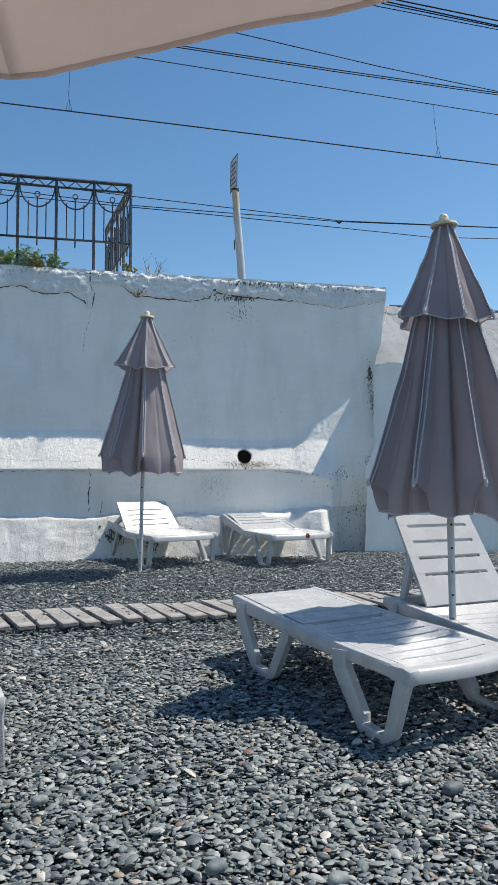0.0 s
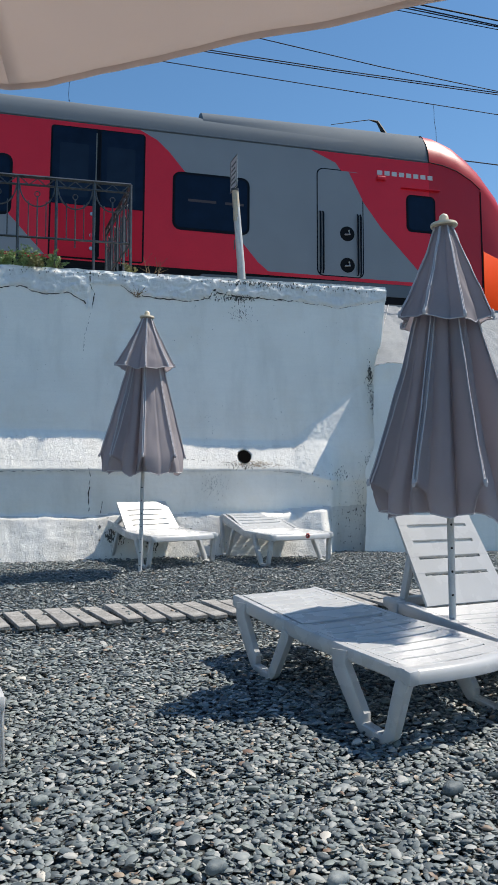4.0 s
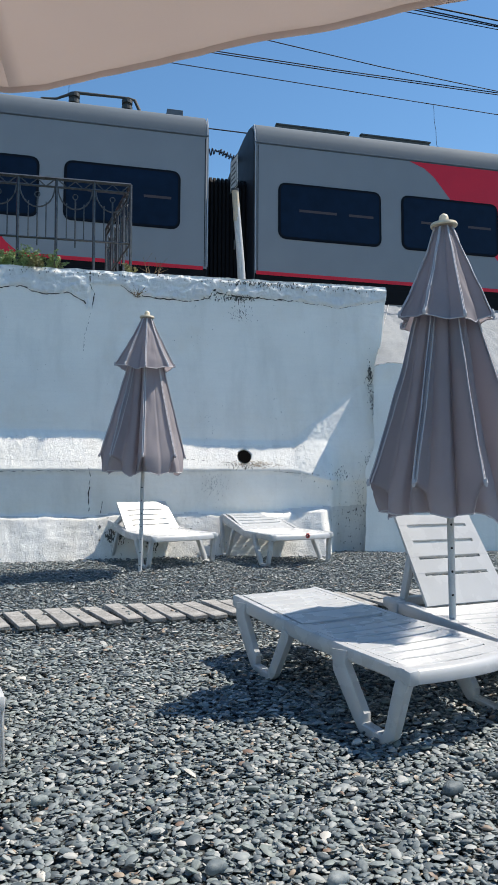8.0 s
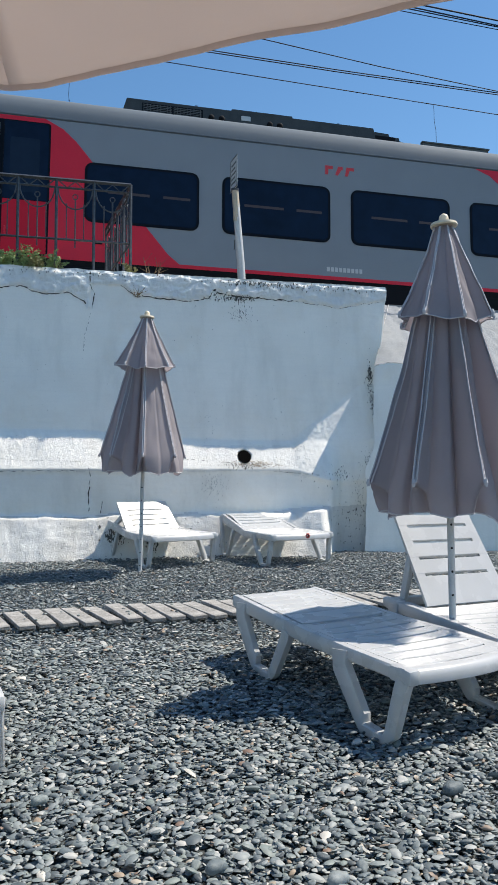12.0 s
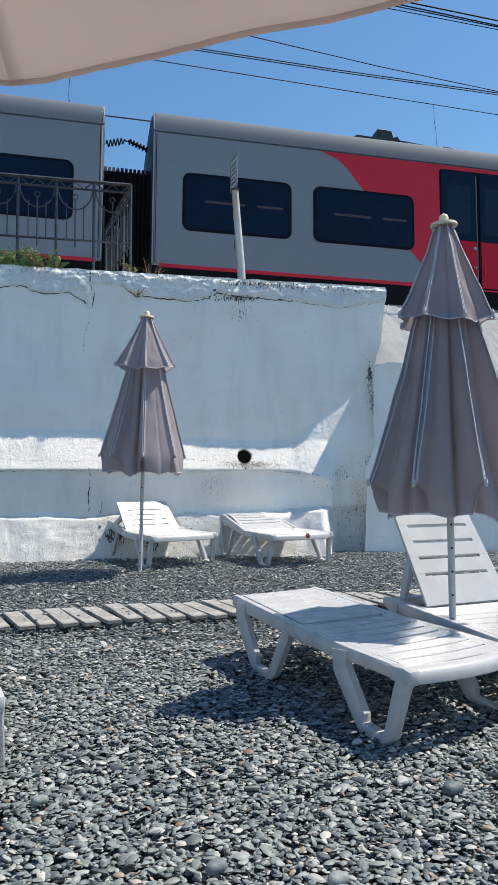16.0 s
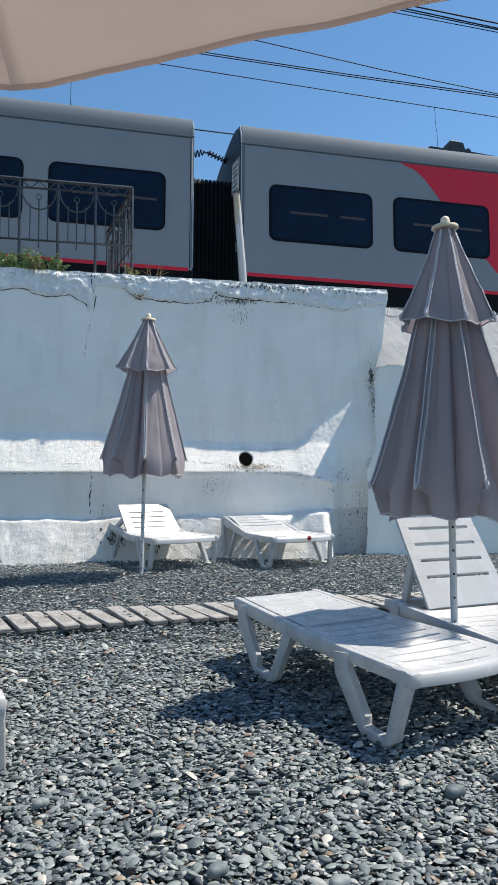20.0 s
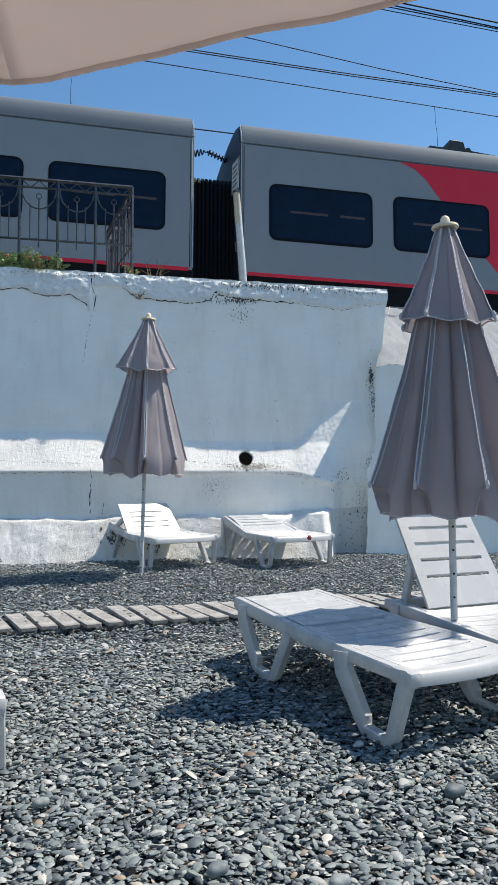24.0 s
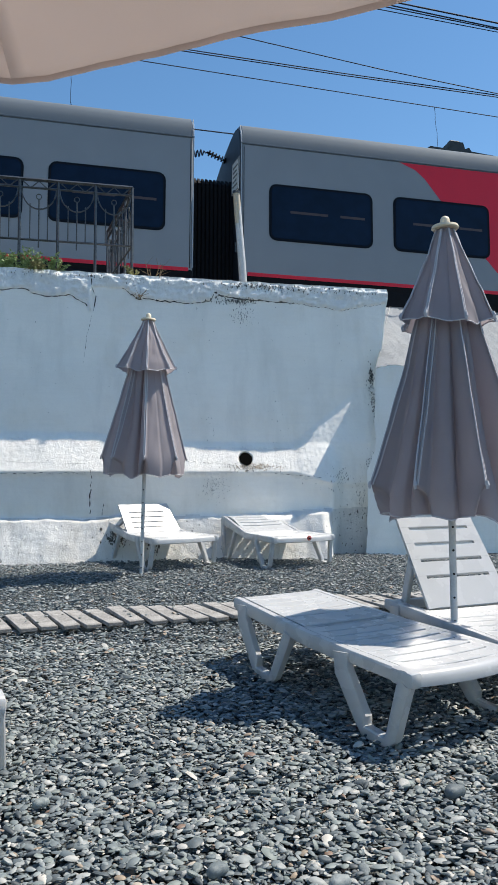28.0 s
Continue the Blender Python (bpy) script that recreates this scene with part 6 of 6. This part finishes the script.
# ---------------------------------------------------------------- shingle
def pebble_mesh(seg, rings):
    vs = [(0, 0, 1)]
    for j in range(1, rings):
        th = math.pi * j / rings
        vs += [(math.sin(th) * math.cos(2 * math.pi * (i + 0.5 * (j % 2)) / seg), math.sin(th) * math.sin(2 * math.pi * (i + 0.5 * (j % 2)) / seg), math.cos(th)) for i in range(seg)]
    vs.append((0, 0, -1))
    fs = [(0, 1 + i, 1 + (i + 1) % seg) for i in range(seg)]
    for j in range(rings - 2):
        a, b = 1 + j * seg, 1 + (j + 1) * seg
        for i in range(seg):
            fs += [(a + i, b + i, a + (i + 1) % seg), (a + (i + 1) % seg, b + i, b + (i + 1) % seg)] if j % 2 == 1 else [(a + i, b + i, b + (i + 1) % seg), (a + i, b + (i + 1) % seg, a + (i + 1) % seg)]
    last = len(vs) - 1
    a = 1 + (rings - 2) * seg
    fs += [(last, a + (i + 1) % seg, a + i) for i in range(seg)]
    return np.array(vs), np.array(fs)


def sizes(rng, n):
    a = np.clip(rng.lognormal(math.log(0.0125), 0.36, n), 0.006, 0.034)
    return np.stack([a, a * rng.uniform(0.4, 0.8, n), a * rng.uniform(0.15, 0.31, n)], 1)


def turns(rng, n, tilt):
    """Headings mostly along the shore, with a small lean: n rotation matrices."""
    h, t, d = rng.normal(0.1, 0.75, n), np.abs(rng.normal(0, tilt, n)), rng.uniform(0, 2 * math.pi, n)
    ch, sh, ct, st, cd, sd = np.cos(h), np.sin(h), np.cos(t), np.sin(t), np.cos(d), np.sin(d)
    rz = np.zeros((n, 3, 3))
    rz[:, 0, 0], rz[:, 0, 1], rz[:, 1, 0], rz[:, 1, 1], rz[:, 2, 2] = ch, -sh, sh, ch, 1
    ax = np.stack([cd, sd, np.zeros(n)], 1)
    kx = np.zeros((n, 3, 3))
    kx[:, 0, 2], kx[:, 1, 2], kx[:, 2, 0], kx[:, 2, 1] = ax[:, 1], -ax[:, 0], -ax[:, 1], ax[:, 0]
    rt = np.eye(3) + st[:, None, None] * kx + (1 - ct)[:, None, None] * (kx @ kx)
    return rt @ rz


def shingle(name, x_half, y0, y1, density, seg, rings, tilt, seed, ground_ob, label):
    rng = np.random.default_rng(seed)
    area = sum((x_half(y0 + (y1 - y0) * (i + 0.5) / 20) * 2) * (y1 - y0) / 20 for i in range(20))
    n = int(area * density)
    y = rng.uniform(y0, y1, 3 * n)
    x = rng.uniform(-1, 1, 3 * n) * x_half(y1)
    keep = np.abs(x) < x_half(y)
    x, y = x[keep][:n], y[keep][:n]
    n = len(x)
    gz = np.array([ground_z(v) for v in y])
    s = sizes(rng, n)
    z = gz - 0.02 + rng.uniform(0, 0.033, n) + 0.006 * np.sin(x * 5.1 + 1.3) * np.cos(y * 4.3) + s[:, 2] * 0.3
    base, tri = pebble_mesh(seg, rings)
    base[:, 2] = np.sign(base[:, 2]) * np.abs(base[:, 2]) ** 0.5
    nv = len(base)
    # uneven outline: one radius per heading, the same on every ring
    az = np.arctan2(base[:, 1], base[:, 0])
    p1, p2, k1 = rng.uniform(0, 6.28, (n, 1)), rng.uniform(0, 6.28, (n, 1)), rng.uniform(0.02, 0.11, (n, 1))
    out = 1 + k1 * np.cos(2 * az[None] + p1) * 0.5 + k1 * np.cos(3 * az[None] + p2)
    lump = np.stack([out, out, 1 + 0.07 * rng.normal(0, 1, (n, nv)).clip(-1.5, 1.5)], 2)
    pts = base[None] * s[:, None, :] * lump
    pts = np.einsum("nij,nkj->nki", turns(rng, n, tilt), pts) + np.stack([x, y, z], 1)[:, None, :]
    faces = (tri[None] + (np.arange(n) * nv)[:, None, None]).reshape(-1, 3)
    me = bpy.data.meshes.new(name)
    me.vertices.add(n * nv)
    me.vertices.foreach_set("co", pts.reshape(-1).astype(np.float32))
    me.loops.add(len(faces) * 3)
    me.loops.foreach_set("vertex_index", faces.reshape(-1).astype(np.int32))
    me.polygons.add(len(faces))
    me.polygons.foreach_set("loop_start", np.arange(0, len(faces) * 3, 3, dtype=np.int32))
    me.polygons.foreach_set("use_smooth", np.ones(len(faces), dtype=bool))
    me.update(calc_edges=True)
    me.validate()
    me.set_sharp_from_angle(angle=radians(52))
    me.materials.append(M_PEBBLE)
    ob = new(name, me)
    ob.parent = ground_ob
    tagged(ob, label, kind="stuff")


def build_shingle():
    g = ground_ob
    half = lambda y: 0.36 * y + 0.12
    shingle("shingle_near", half, 1.75, 4.7, 5400, 8, 4, 0.34, 11, g, "loose flat grey beach pebbles")
    shingle("shingle_far", half, 4.7, 8.9, 3100, 5, 3, 0.34, 12, g, "loose flat grey beach pebbles")
    # single stones lying on top, nearest the viewer
    rng = np.random.default_rng(21)
    base, tri = pebble_mesh(12, 6)
    base[:, 2] = np.sign(base[:, 2]) * np.abs(base[:, 2]) ** 0.6
    meshes = []
    for k in range(12):
        az = np.arctan2(base[:, 1], base[:, 0])
        lump = (1 + 0.07 * np.cos(2 * az + rng.uniform(0, 6)) + 0.09 * np.cos(3 * az + rng.uniform(0, 6)))[:, None] * np.array([1, 1, 1])
        me = bpy.data.meshes.new("pebble")
        me.from_pydata((base * lump * np.array([1, rng.uniform(0.5, 0.85), rng.uniform(0.22, 0.38)])).tolist(), [], tri.tolist())
        me.polygons.foreach_set("use_smooth", [True] * len(tri))
        me.set_sharp_from_angle(angle=radians(52))
        me.materials.append(M_PEBBLE)
        meshes.append(me)
    for k in range(290):
        y = 2.0 + 1.5 * rng.random() ** 1.3
        x = rng.uniform(-1, 1) * half(y)
        a = float(np.clip(rng.lognormal(math.log(0.0165), 0.28), 0.011, 0.03))
        ob = new("pebble", meshes[k % 12])
        ob.parent = g
        ob.matrix_world = Matrix.Translation((x, y, ground_z(y) + 0.01)) @ pose(0, 0, 0, rng.normal(0, 17), rng.normal(0, 17), rng.uniform(0, 360)) @ Matrix.Diagonal((a, a, a, 1))
    for k in range(44):
        t = rng.uniform(-1.95, 1.6)
        c = Vector((-0.058, 4.60)) + t * Vector((0.969, 0.245)) + rng.uniform(0.1, 0.36) * Vector((-0.53, 0.85)) 
        q = P(c.x, c.y, plan_ground(c.y))
        a = rng.uniform(0.012, 0.022)
        ob = new("pebble", meshes[k % 12])
        ob.parent = g
        ob.matrix_world = Matrix.Translation((q.x, q.y, q.z + 0.058)) @ pose(0, 0, 0, rng.normal(0, 6), rng.normal(0, 6), rng.uniform(0, 360)) @ Matrix.Diagonal((a, a, a, 1))
    for x, y, a in ((0.755, 2.69, 0.042), (0.26, 2.14, 0.034), (-0.75, 2.6, 0.03), (-0.1, 2.2, 0.034)):
        ob = new("pebble", meshes[3])
        ob.parent = g
        ob.matrix_world = Matrix.Translation((x, y, ground_z(y) + 0.02)) @ pose(0, 0, 0, 5, -4, 20) @ Matrix.Diagonal((a, a, a * 1.5, 1))


build_shingle()


def motions():
    walk(head, [(t, train_at(s)) for t, s in TRAIN_WAY])
    walk(car_two, [(t, train_at(s)) for t, s in TRAIN_WAY])
    walk(car_three, [(t, train_at(s, -25.0)) for t, s in TRAIN_WAY])
    # the canopy lifts and sinks in the breeze
    breeze = [(0, 10), (0.5, 2), (1, -13), (1.5, -4), (2, -1), (2.5, -6), (3, -9), (4.5, -3), (6, -6), (7, -5), (8, -9), (9, -7), (10, -10), (11, -5), (12, -6), (13.5, 0), (15, -3), (16, 1), (17, -7), (18, -2), (19, -1), (20, -1), (21, 3), (22.3, 0), (23.5, 6), (25, 5), (26, 4), (27, 6), (28, 8)]
    walk(shade_canopy, [(t, pose(0, 0, 0.00115 * k, 0.02 * k, -0.9, 0)) for t, k in breeze])


motions()
